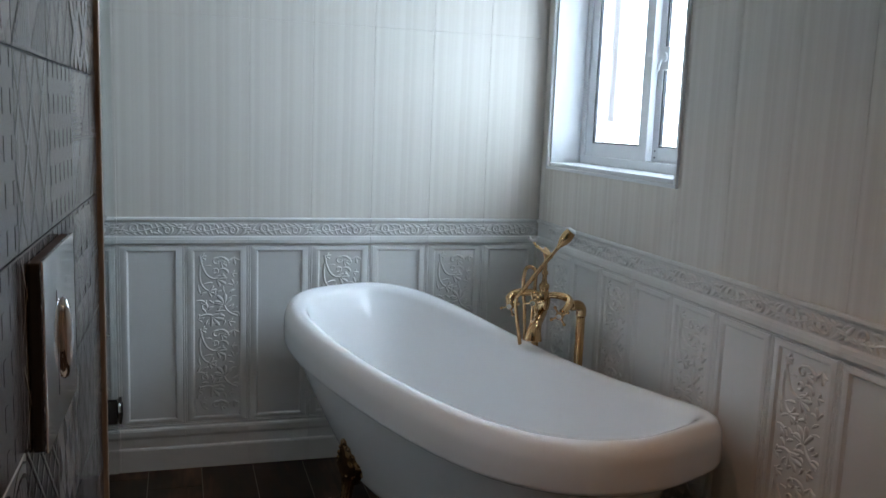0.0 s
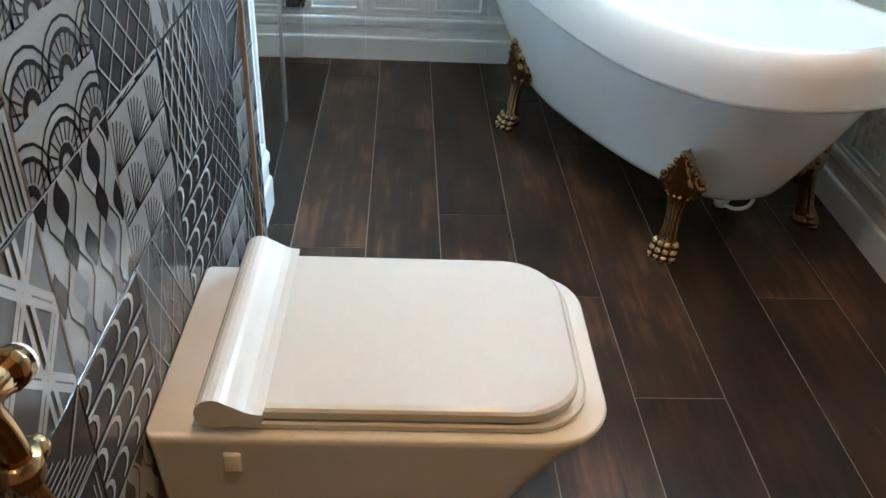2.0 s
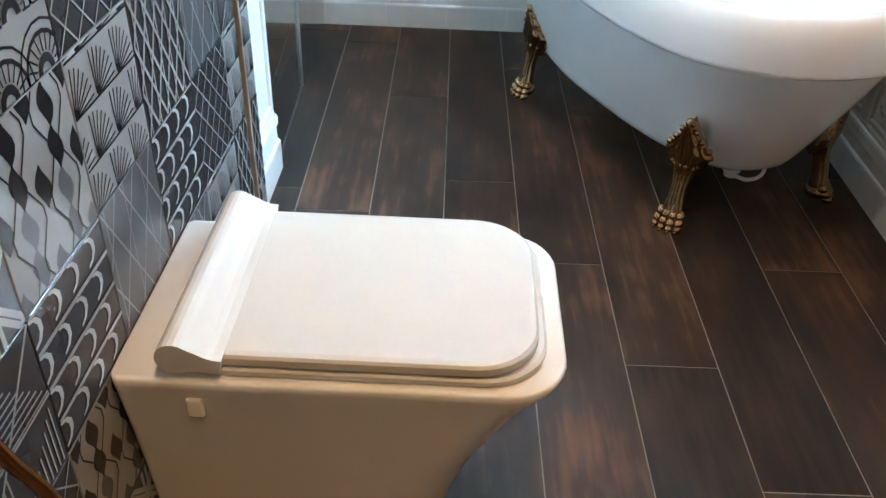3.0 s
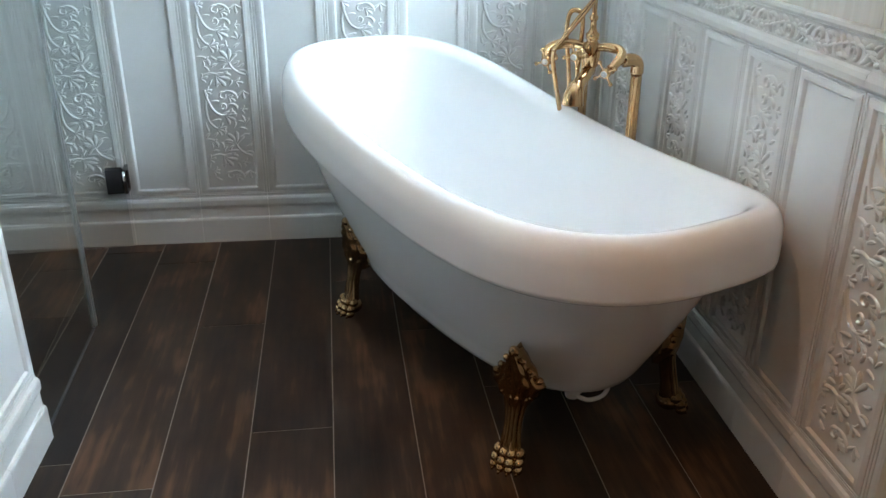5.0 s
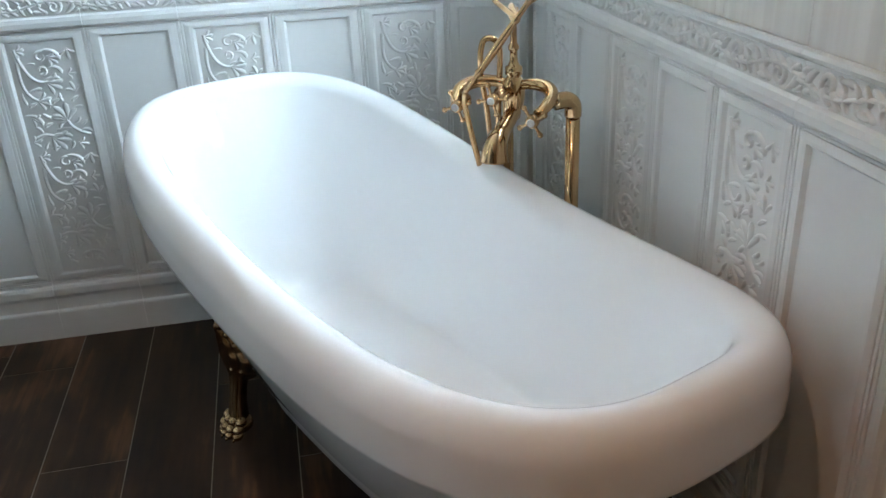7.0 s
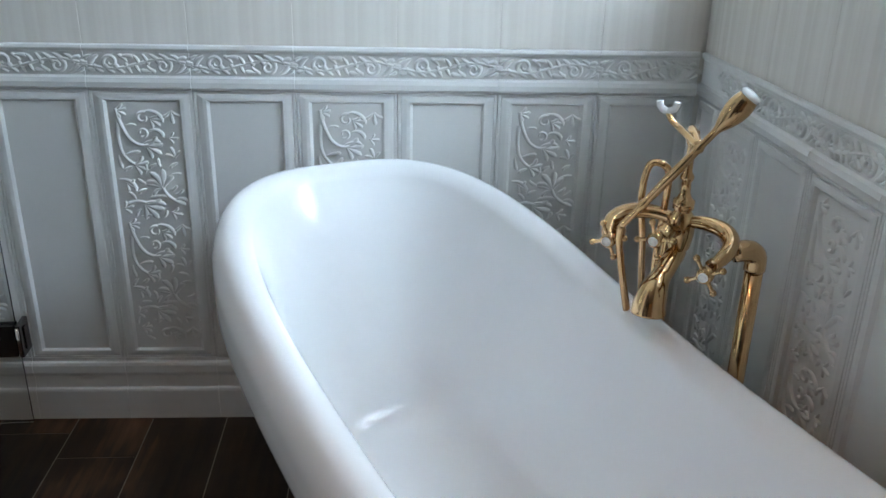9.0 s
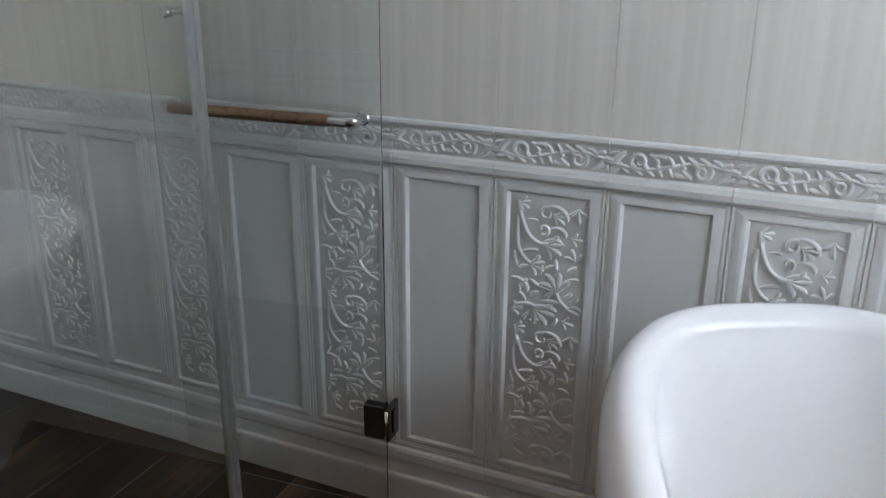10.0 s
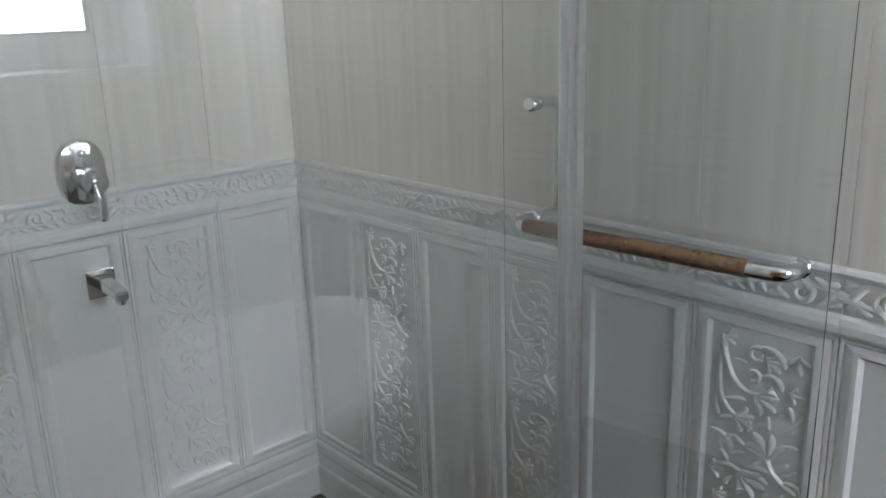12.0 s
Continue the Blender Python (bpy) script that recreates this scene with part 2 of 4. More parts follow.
def ridge(bm, line, width, height):
    """A domed, tapering ridge of relief on a wall face: the face is local x, z; out of the wall is -y."""
    n = len(line) - 1
    prev = None
    for i, p in enumerate(line):
        a, b = line[max(i - 1, 0)], line[min(i + 1, n)]
        d = Vector((b[0] - a[0], b[1] - a[1]))
        if d.length < 1e-9:
            continue
        d.normalize()
        side = Vector((-d.y, d.x))
        t = i / n
        w = max(width(t) if callable(width) else width, 0.0003)
        h = height * min(1.0, 0.35 + w / 0.006)
        row = [bm.verts.new((p[0] + side.x * w * q, 0.0012 - h * e, p[1] + side.y * w * q))
               for q, e in ((-1, 0), (-0.68, 0.62), (0, 1.0), (0.68, 0.62), (1, 0))]
        if prev:
            for k in range(4):
                bm.faces.new((prev[k], prev[k + 1], row[k + 1], row[k]))
        prev = row


def flat_line(points, steps=5):
    return [(p.x, p.y) for p in spline([(x, z, 0) for x, z in points], steps)]


def finger(bm, x, z, angle, length, bend=40, fat=0.115, height=0.0056):
    """One plump, comma-shaped lobe that starts at (x, z) and bends as it goes."""
    pts, a = [(x, z)], radians(angle)
    for k in range(7):
        a += radians(bend) / 7
        x, z = x + math.cos(a) * length / 7, z + math.sin(a) * length / 7
        pts.append((x, z))
    ridge(bm, pts, lambda t: length * fat * (0.40 + 0.80 * math.sin(math.pi * (0.02 + 0.60 * t)) - 0.75 * max(0, t - 0.86) / 0.14), height)


def leaf(bm, x, z, angle, length, lobes=3, height=0.0056):
    """A spray of plump lobes that fan out from one foot, the middle one longest."""
    lobes += 1
    for k in range(lobes):
        q = (k - (lobes - 1) / 2) / max(1, (lobes - 1) / 2)
        finger(bm, x, z, angle + 25 * q - 10, length * (0.90 - 0.16 * abs(q)), 50 * q + 30, 0.135, height)


def fill(bm, half_w, half_h, gap, length, seed):
    """Small curled leaves in the gaps of a relief."""
    rng = random.Random(seed)
    done = [(v.co.x, v.co.z) for v in bm.verts]
    for _ in range(900):
        x, z = rng.uniform(-half_w, half_w), rng.uniform(-half_h, half_h)
        if all((x - a) ** 2 + (z - b) ** 2 > gap * gap for a, b in done):
            angle, many = rng.uniform(0, 360), rng.choice((1, 2, 2))
            ax, az = math.cos(radians(angle)) * length * 0.45, math.sin(radians(angle)) * length * 0.45
            finger(bm, x - ax, z - az, angle - 20, length, 60, 0.15)
            if many == 2:
                finger(bm, x - ax, z - az, angle + 25, length * 0.8, -40, 0.15)
            done += [(x + ax * q, z + az * q) for q in (-1, -0.5, 0, 0.5, 1)]


def scroll(bm, cx, cz, r, start, turns, width=0.0045, height=0.007, shrink=0.9):
    n = int(abs(turns) * 14)
    pts = []
    for i in range(n + 1):
        t = i / n
        a = radians(start) + turns * 2 * math.pi * t
        q = r * (1 - shrink * t)
        pts.append((cx + math.cos(a) * q, cz + math.sin(a) * q))
    ridge(bm, pts, lambda t: width * (1 - 0.45 * t), height)


def panel_relief():
    """Climbing leaf sprays for a dado panel: field 0.155 wide, 0.64 high, from its centre; the vine repeats every 0.288."""
    bm = bmesh.new()
    stem = lambda t: 0.0052 * (1 - 0.25 * t)
    for top in (0.318, 0.030, -0.258):
        whole = top > -0.25
        z = top
        leaf(bm, -0.062, z - 0.008, -20, 0.032, 3)
        scroll(bm, -0.002, z - 0.028, 0.014, 60, 0.9, 0.0045, shrink=0.5)
        finger(bm, 0.004, z - 0.012, 18, 0.052, -95, 0.10)
        leaf(bm, 0.012, z - 0.028, -30, 0.036, 3)
        leaf(bm, 0.062, z - 0.010, -92, 0.036, 2)
        if not whole:
            continue
        ridge(bm, flat_line([(-0.060, z - 0.006), (-0.054, z - 0.040), (-0.038, z - 0.078), (-0.016, z - 0.095), (0.006, z - 0.094)]), stem, 0.007)
        leaf(bm, -0.004, z - 0.094, -22, 0.050, 3)
        finger(bm, -0.006, z - 0.092, 40, 0.040, -60)
        scroll(bm, -0.006, z - 0.064, 0.012, 250, 0.85, 0.0042, shrink=0.5)
        finger(bm, 0.008, z - 0.062, 50, 0.042, -130)
        finger(bm, -0.040, z - 0.046, 20, 0.022, -40)
        leaf(bm, 0.050, z - 0.076, -10, 0.026, 2)
        leaf(bm, 0.060, z - 0.128, 100, 0.034, 2)
        ridge(bm, flat_line([(-0.060, z - 0.040), (-0.062, z - 0.075), (-0.058, z - 0.110), (-0.044, z - 0.134), (-0.026, z - 0.146)]), stem, 0.006)
        leaf(bm, -0.034, z - 0.142, -16, 0.042, 3)
        finger(bm, -0.050, z - 0.120, 30, 0.036, -30)
        finger(bm, -0.066, z - 0.120, -96, 0.034, 30)
        ridge(bm, flat_line([(0.074, z - 0.246), (0.052, z - 0.236), (0.034, z - 0.220), (0.024, z - 0.198)]), stem, 0.007)
        leaf(bm, 0.026, z - 0.204, 98, 0.058, 3)
        leaf(bm, 0.026, z - 0.204, 158, 0.042, 2)
        finger(bm, 0.040, z - 0.226, 170, 0.046, 24)
        finger(bm, 0.052, z - 0.236, 60, 0.044, -150)
        finger(bm, 0.046, z - 0.170, 30, 0.026, -40)
        finger(bm, -0.070, z - 0.182, 20, 0.052, -105, 0.10)
        leaf(bm, -0.056, z - 0.190, -34, 0.032, 2)
        ridge(bm, flat_line([(-0.056, z - 0.244), (-0.034, z - 0.238), (-0.012, z - 0.243)]), stem, 0.006)
        leaf(bm, -0.020, z - 0.242, -44, 0.058, 3)
        finger(bm, -0.016, z - 0.240, 14, 0.046, -40)
        leaf(bm, -0.070, z - 0.256, 10, 0.030, 2)
        leaf(bm, 0.040, z - 0.266, -20, 0.030, 2)
        finger(bm, -0.030, z - 0.276, -10, 0.028, 40)
        finger(bm, -0.010, z - 0.166, 60, 0.028, 50)
    fill(bm, 0.068, 0.310, 0.0105, 0.024, 4)
    bmesh.ops.scale(bm, vec=(1.06, 1, 1), verts=bm.verts)
    return as_mesh("relief", bm, WHITE_TILE, True)


def border_relief():
    """One repeat of the running acanthus border: a waving stem with curls and slanting leaves, 0.24 long, 0.05 high, from its centre."""
    bm = bmesh.new()
    wave = lambda x: 0.011 * math.sin(2 * math.pi * x / 0.24)
    ridge(bm, [(x, wave(x)) for x in (-0.118 + 0.236 * k / 36 for k in range(37))], 0.0042, 0.0062)
    scroll(bm, -0.060, 0.004, 0.0185, 230, -1.25, 0.0056, 0.0066, shrink=0.82)
    scroll(bm, 0.060, -0.004, 0.0185, 50, -1.25, 0.0056, 0.0066, shrink=0.82)
    for sgn in (-1, 1):
        turn = 0 if sgn > 0 else 180
        at = lambda x, z: (sgn * x, sgn * z)
        for x, z, ang, ln, bend in ((0.090, 0.004, 62, 0.028, -70), (0.086, -0.020, 20, 0.034, 45), (0.106, -0.004, 28, 0.024, -60), (0.030, 0.022, -28, 0.034, -30),
                                    (0.014, 0.022, -52, 0.028, -20), (0.052, 0.022, -18, 0.032, -45), (0.022, -0.004, -62, 0.026, 40), (0.036, -0.016, 200, 0.030, -40),
                                    (0.078, 0.020, -8, 0.030, -60), (0.008, -0.020, 150, 0.024, -50), (0.100, -0.020, 6, 0.022, 35)):
            px, pz = at(x, z)
            finger(bm, px, pz, ang + turn, ln, bend, 0.185, 0.0062)
    fill(bm, 0.114, 0.020, 0.0074, 0.018, 9)
    return as_mesh("relief", bm, WHITE_TILE, True)


PANEL_RELIEF, BORDER_RELIEF = panel_relief(), border_relief()


def framed_panel(w, h):
    """A dado tile: bead, sloped frame and sunk field."""
    bm = bmesh.new()
    steps = [(0, 0.010), (0, 0.003), (0.001, 0.0), (0.0062, 0.0), (0.007, 0.0026), (0.0088, 0.0026), (0.0098, 0.0), (0.022, -0.0022),
             (0.030, -0.0022), (0.034, 0.0012), (0.0368, 0.0042), (0.0385, 0.0042)]
    k = min(1.0, w / 0.24)
    rings = []
    for inset, depth in steps:
        ix, iz = inset * k, inset * 0.72
        x, z = w / 2 - 0.0006 - ix, h / 2 - 0.0006 - iz
        rings.append([Vector((-x, depth, -z)), Vector((x, depth, -z)), Vector((x, depth, z)), Vector((-x, depth, z))])
    loft(bm, rings, cap_start=False)
    return as_mesh("panel_tile", bm, WHITE_TILE)


def moulding(w, profile, name, mat=None):
    """A straight moulded tile of length w from (height, proud) pairs."""
    bm = bmesh.new()
    x = w / 2 - 0.0005
    prof = [(profile[0][0], -0.010)] + list(profile) + [(profile[-1][0], -0.010)]
    loft(bm, [[Vector((s, -p, z)) for z, p in prof] for s in (-x, x)])
    bmesh.ops.recalc_face_normals(bm, faces=bm.faces)
    return as_mesh(name, bm, mat or WHITE_TILE)


BASE = [(0.0, 0.012), (0.084, 0.012), (0.090, 0.010), (0.094, 0.004), (0.128, 0.003), (0.134, 0.006), (0.140, 0.009), (0.160, 0.009),
        (0.167, 0.006), (0.171, 0.000), (0.1805, 0.000)]
BORDER = [(0.8925, 0.002), (0.900, 0.008), (0.912, 0.009), (0.922, 0.006), (0.927, 0.000), (0.9805, 0.000), (0.984, 0.006), (0.990, 0.009), (0.996, 0.007), (0.9985, 0.002)]
MESHES = {}


def keep(key, make):
    if key not in MESHES:
        MESHES[key] = make()
    return MESHES[key]


def slab_tile(w, h):
    bm = box_bm(-w / 2 + 0.0004, w / 2 - 0.0004, 0.0, 0.010, -h / 2 + 0.0004, h / 2 - 0.0004)
    edges = [e for e in bm.edges if all(v.co.y < 0.001 for v in e.verts)]
    bmesh.ops.bevel(bm, geom=edges, offset=0.0005, segments=1, affect="EDGES")
    return as_mesh("wall_tile", bm, STRIPED)


def minus(rect, hole):
    """What is left of a rectangle (x0, x1, z0, z1) beside a hole."""
    x0, x1, z0, z1 = rect
    if hole is None or x1 <= hole[0] or x0 >= hole[1] or z1 <= hole[2] or z0 >= hole[3]:
        return [rect]
    a, b = max(x0, hole[0]), min(x1, hole[1])
    out = [(x0, a, z0, z1), (b, x1, z0, z1), (a, b, z0, hole[2]), (a, b, hole[3], z1)]
    return [r for r in out if r[1] - r[0] > 0.004 and r[3] - r[2] > 0.004]


def clad(wall, frame_m, start, end, phase, ornate_even, hole=None, top=CEILING):
    """Covers a wall with base, dado panels, leaf border and striped tiles. Local x runs along it from start to end."""
    k = math.floor((start - phase) / 0.24 + 1e-6)
    while phase + 0.24 * k < end - 1e-6:
        a, b = max(start, phase + 0.24 * k), min(end, phase + 0.24 * (k + 1))
        w = round(b - a, 4)
        if w < 0.012:
            k += 1
            continue
        c = (a + b) / 2
        at = lambda z, dy=0.0: frame_m @ Matrix.Translation((c, dy, z))
        part("base_tile", keep(("base", w), lambda: moulding(w, BASE, "base_tile")), wall, m=at(0))
        panel = part("panel_tile", keep(("panel", w), lambda: framed_panel(w, 0.711)), wall, m=at(0.5365))
        border = part("border_tile", keep(("border", w), lambda: moulding(w, BORDER, "border_tile")), wall, m=at(0))
        if w > 0.22:
            part("relief", BORDER_RELIEF, border, m=Matrix.Translation((0, -0.0005, 0.9535)))
            if (k % 2 == 0) == ornate_even:
                part("relief", PANEL_RELIEF, panel, m=Matrix.Translation((0, 0.0035, 0)))
        for z0, z1 in ((0.9985, 1.7485), (1.7485, top)):
            for r in minus((a, b, z0, z1), hole):
                rw, rh = round(r[1] - r[0], 4), round(r[3] - r[2], 4)
                part("wall_tile", keep(("slab", rw, rh), lambda: slab_tile(rw, rh)), wall,
                     m=frame_m @ Matrix.Translation(((r[0] + r[1]) / 2, 0, (r[2] + r[3]) / 2)))
        k += 1


def wall_frame(origin, along, into):
    m = Matrix((Vector(along), Vector(into), Vector((0, 0, 1)))).transposed().to_4x4()
    m.translation = Vector(origin)
    return m


def structure(name, bm, mats, label, category):
    return tagged(part(name, bm, None, mats=mats), label, category, kind="structure")


# ---- the large structure ----
wall_back = structure("wall_back", box_bm(SHOWER_X - 0.2, RIGHT_X + 0.25, BACK_Y + 0.008, BACK_Y + 0.2, 0, CEILING), GROUT,
                      "white panelled tile dado below beige striped tiles", "wall")
WIN_Y0, WIN_Y1, WIN_Z0, WIN_Z1 = 2.15, 3.12, 1.232, 2.16
bm = bmesh.new()
rx0, rx1 = RIGHT_X + 0.008, RIGHT_X + 0.25
add_box(bm, rx0, rx1, 0.562, WIN_Y0, 0, CEILING)
add_box(bm, rx0, rx1, WIN_Y1, BACK_Y, 0, CEILING)
add_box(bm, rx0, rx1, WIN_Y0, WIN_Y1, 0, WIN_Z0)
add_box(bm, rx0, rx1, WIN_Y0, WIN_Y1, WIN_Z1, CEILING)
wall_right = structure("wall_right", bm, GROUT, "white panelled tile dado and striped tiles round a window", "wall")
wall_shower = structure("wall_shower", box_bm(SHOWER_X - 0.2, SHOWER_X - 0.008, STUB_Y - 0.2, BACK_Y, 0, CEILING), GROUT,
                        "tiled end wall of the glass shower", "wall")
bm = bmesh.new()
add_box(bm, SHOWER_X - 0.2, STUB_X - 0.008, TILE_END_Y - 0.1, STUB_Y - 0.008, 0, CEILING)
wall_partition = structure("wall_partition", bm, GROUT, "white tiled partition end beside the shower glass", "wall")
wall_feature = structure("wall_feature", box_bm(-0.2, TILE_X - 0.008, FRONT_Y, TILE_END_Y, 0, CEILING), TILE_GROUT,
                         "patchwork wall of black, grey and white patterned tiles", "wall")
# two unseen walls, added to close the room and send back dim, warm bounce light
structure("unseen_wall_front", box_bm(-0.2, RIGHT_X + 0.25, FRONT_Y - 0.2, FRONT_Y, 0, CEILING), BEIGE_WALL, "unseen plain beige wall added to close the room", "wall")
structure("unseen_wall_entry", box_bm(RIGHT_X, rx1, FRONT_Y, 0.560, 0, CEILING), BEIGE_WALL, "unseen plain beige wall added to close the room", "wall")
structure("ceiling", box_bm(SHOWER_X - 0.2, RIGHT_X + 0.25, FRONT_Y - 0.2, BACK_Y + 0.2, CEILING, CEILING + 0.12), PLASTER, "plain white painted ceiling", "ceiling")
floor = structure("floor", box_bm(SHOWER_X - 0.2, RIGHT_X + 0.25, FRONT_Y - 0.2, BACK_Y + 0.2, -0.15, -0.0012), FLOOR_GROUT,
                  "dark brown wood-look plank floor with pale joints", "floor")

# ---- window ----
window = thing("window_1", "white plastic sliding window in a tiled reveal", "window", kind="structure")
bm = bmesh.new()
fx = RIGHT_X + 0.13                              # inner face of the frame
t = 0.012
add_box(bm, RIGHT_X + 0.002, fx + 0.07, WIN_Y1 - t, WIN_Y1 + 0.001, WIN_Z0, WIN_Z1)
add_box(bm, RIGHT_X + 0.002, fx + 0.07, WIN_Y0 - 0.001, WIN_Y0 + t, WIN_Z0, WIN_Z1)
add_box(bm, RIGHT_X + 0.002, fx + 0.07, WIN_Y0 + t, WIN_Y1 - t, WIN_Z1 - t, WIN_Z1)
part("reveal_lining", bm, window, mats=PVC)
part("window_sill", box_bm(RIGHT_X - 0.004, fx + 0.07, WIN_Y0 + t, WIN_Y1 - t, WIN_Z0 - 0.001, WIN_Z0 + 0.014, bevel=0.003), window, mats=PVC)
bm = bmesh.new()
e = 0.014
add_box(bm, RIGHT_X - 0.009, RIGHT_X + 0.001, WIN_Y0 - e, WIN_Y0, WIN_Z0 - e, WIN_Z1 + e, bevel=0.002)
add_box(bm, RIGHT_X - 0.009, RIGHT_X + 0.001, WIN_Y1, WIN_Y1 + e, WIN_Z0 - e, WIN_Z1 + e, bevel=0.002)
add_box(bm, RIGHT_X - 0.009, RIGHT_X + 0.001, WIN_Y0 + 0.001, WIN_Y1 - 0.001, WIN_Z0 - e, WIN_Z0 - 0.002, bevel=0.002)
add_box(bm, RIGHT_X - 0.009, RIGHT_X + 0.001, WIN_Y0 + 0.001, WIN_Y1 - 0.001, WIN_Z1, WIN_Z1 + e, bevel=0.002)
part("edge_trim", bm, window, mats=PVC)


def ring_frame(x0, x1, y0, y1, z0, z1, wide, low=None):
    low = low or wide
    b = bmesh.new()
    add_box(b, x0, x1, y0, y0 + wide, z0, z1, bevel=0.003)
    add_box(b, x0, x1, y1 - wide, y1, z0, z1, bevel=0.003)
    add_box(b, x0 + 0.001, x1 - 0.001, y0 + wide - 0.002, y1 - wide + 0.002, z0, z0 + low, bevel=0.003)
    add_box(b, x0 + 0.001, x1 - 0.001, y0 + wide - 0.002, y1 - wide + 0.002, z1 - wide, z1, bevel=0.003)
    return b


y0, y1, z0, z1 = WIN_Y0 + t, WIN_Y1 - t, WIN_Z0 + 0.014, WIN_Z1 - t
part("window_frame", ring_frame(fx, fx + 0.075, y0, y1, z0, z1, 0.034), window, mats=PVC)
for sy0, sy1, sx, lab in ((2.585, y1 - 0.03, fx + 0.008, "inner sliding sash"), (y0 + 0.03, 2.62, fx + 0.040, "outer sliding sash")):
    sash = part("sash", ring_frame(sx, sx + 0.026, sy0, sy1, z0 + 0.028, z1 - 0.028, 0.058), window, lab, mats=PVC)
    part("gasket", ring_frame(sx + 0.003, sx + 0.020, sy0 + 0.0575, sy1 - 0.0575, z0 + 0.0855, z1 - 0.0855, 0.006), sash, "black glazing gasket", mats=RUBBER)
    pane = part("pane", box_bm(sx + 0.009, sx + 0.014, sy0 + 0.05, sy1 - 0.05, z0 + 0.08, z1 - 0.08), sash, mats=PANE_GLASS)
    pane.visible_shadow = False
bm = bmesh.new()
add_box(bm, fx + 0.026, fx + 0.040, 2.505, 2.545, 1.60, 1.68, bevel=0.004)
lathe(bm, [(0.0, -0.004), (0.016, -0.004), (0.018, 0.0), (0.016, 0.006), (0.0, 0.006)], pose(fx + 0.020, 2.525, 1.645, 0, 90, 0), 16)
tube(bm, spline([(fx + 0.016, 2.525, 1.645), (fx + 0.010, 2.535, 1.625), (fx + 0.008, 2.542, 1.598)]), 0.005)
part("latch", bm, window, "crescent sash latch", mats=PVC)
bm = bmesh.new()
for zz in (1.295, 1.318):
    lathe(bm, [(0.0, -0.001), (0.0035, -0.001), (0.0035, 0.001), (0.0, 0.001)], pose(fx + 0.0385, 2.575, zz, 0, 90, 0), 10)
part("screw", bm, window, mats=DARK_METAL)

# daylight beyond the window
sky_board = part("backdrop", box_bm(3.90, 3.95, -1.5, 11.0, -1.5, 7.0), None, mats=SKY_GLOW)
tagged(sky_board, "bright white overcast daylight beyond the window", "backdrop", kind="structure")
house = thing("neighbour_house", "pale house wall beyond the window, given its own glow", "house")
part("wall", box_bm(3.55, 3.90, 6.15, 6.85, 1.45, 4.2, bevel=0.01), house, mats=NEIGHBOUR_GLOW)
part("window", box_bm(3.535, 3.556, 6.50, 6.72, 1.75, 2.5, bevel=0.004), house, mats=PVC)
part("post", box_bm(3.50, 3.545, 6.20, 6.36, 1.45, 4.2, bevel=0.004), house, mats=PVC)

day = bpy.data.lights.new("window_daylight", "AREA")
day.shape, day.size, day.size_y = "RECTANGLE", 1.7, 1.6
day.energy, day.color = WINDOW_WATTS, (0.535, 0.765, 1.0)
day_ob = new("window_daylight", day)
day_ob.matrix_basis = look((fx + 0.50, 0.05 + (WIN_Y0 + WIN_Y1) / 2, 0.15 + (WIN_Z0 + WIN_Z1) / 2), (0.0, 0.05 + (WIN_Y0 + WIN_Y1) / 2, 0.15 + (WIN_Z0 + WIN_Z1) / 2))

# ---- ceiling lamps ----
lamp_body = None
for lx, ly in ((0.72, 1.45), (0.72, 0.65), (0.72, -0.15), (0.72, -0.95)):
    lamp = thing("ceiling_downlight", "small warm recessed ceiling downlight with white ring", "ceiling lamp", pose(lx, ly, CEILING), "recessed ceiling lamps")
    if lamp_body is None:
        bm = lathe(bmesh.new(), [(0.030, 0.0), (0.045, 0.0), (0.046, -0.004), (0.040, -0.007), (0.031, -0.006)], sides=24)
        lamp_body = as_mesh("ring", bm, PVC, True)
        bm = lathe(bmesh.new(), [(0.0, -0.0035), (0.0305, -0.0035), (0.0305, -0.001), (0.0, -0.001)], sides=24)
        lamp_lens = as_mesh("lens", bm, LAMP_GLOW)
    part("ring", lamp_body, lamp)
    part("lens", lamp_lens, lamp, "glowing warm lens")
    bulb = bpy.data.lights.new("downlight_bulb", "SPOT")
    bulb.energy, bulb.color, bulb.shadow_soft_size = DOWNLIGHT_WATTS, (1.0, 0.57, 0.28), 0.028
    bulb.spot_size, bulb.spot_blend = radians(104), 0.8
    lit = new("downlight_bulb", bulb)
    lit.parent = lamp
    lit.location = (0, 0, -0.02)

# ---- bathtub ----
TUB = pose(1.1435, 2.378, 0, 0, 0, math.degrees(0.418))   # local y runs along the tub, towards its high end
TUB_A, TUB_B, TUB_N, TUB_E = 0.746, 0.279, 3.4, 0.095
COUNT = 168


def tub_z(q):
    """Height of the middle of the rolled rim along the tub, q from -1 (low end) to 1 (high end)."""
    return 0.5545 + 0.074 * q + 0.0683 * q * q - 0.0262 * q ** 3


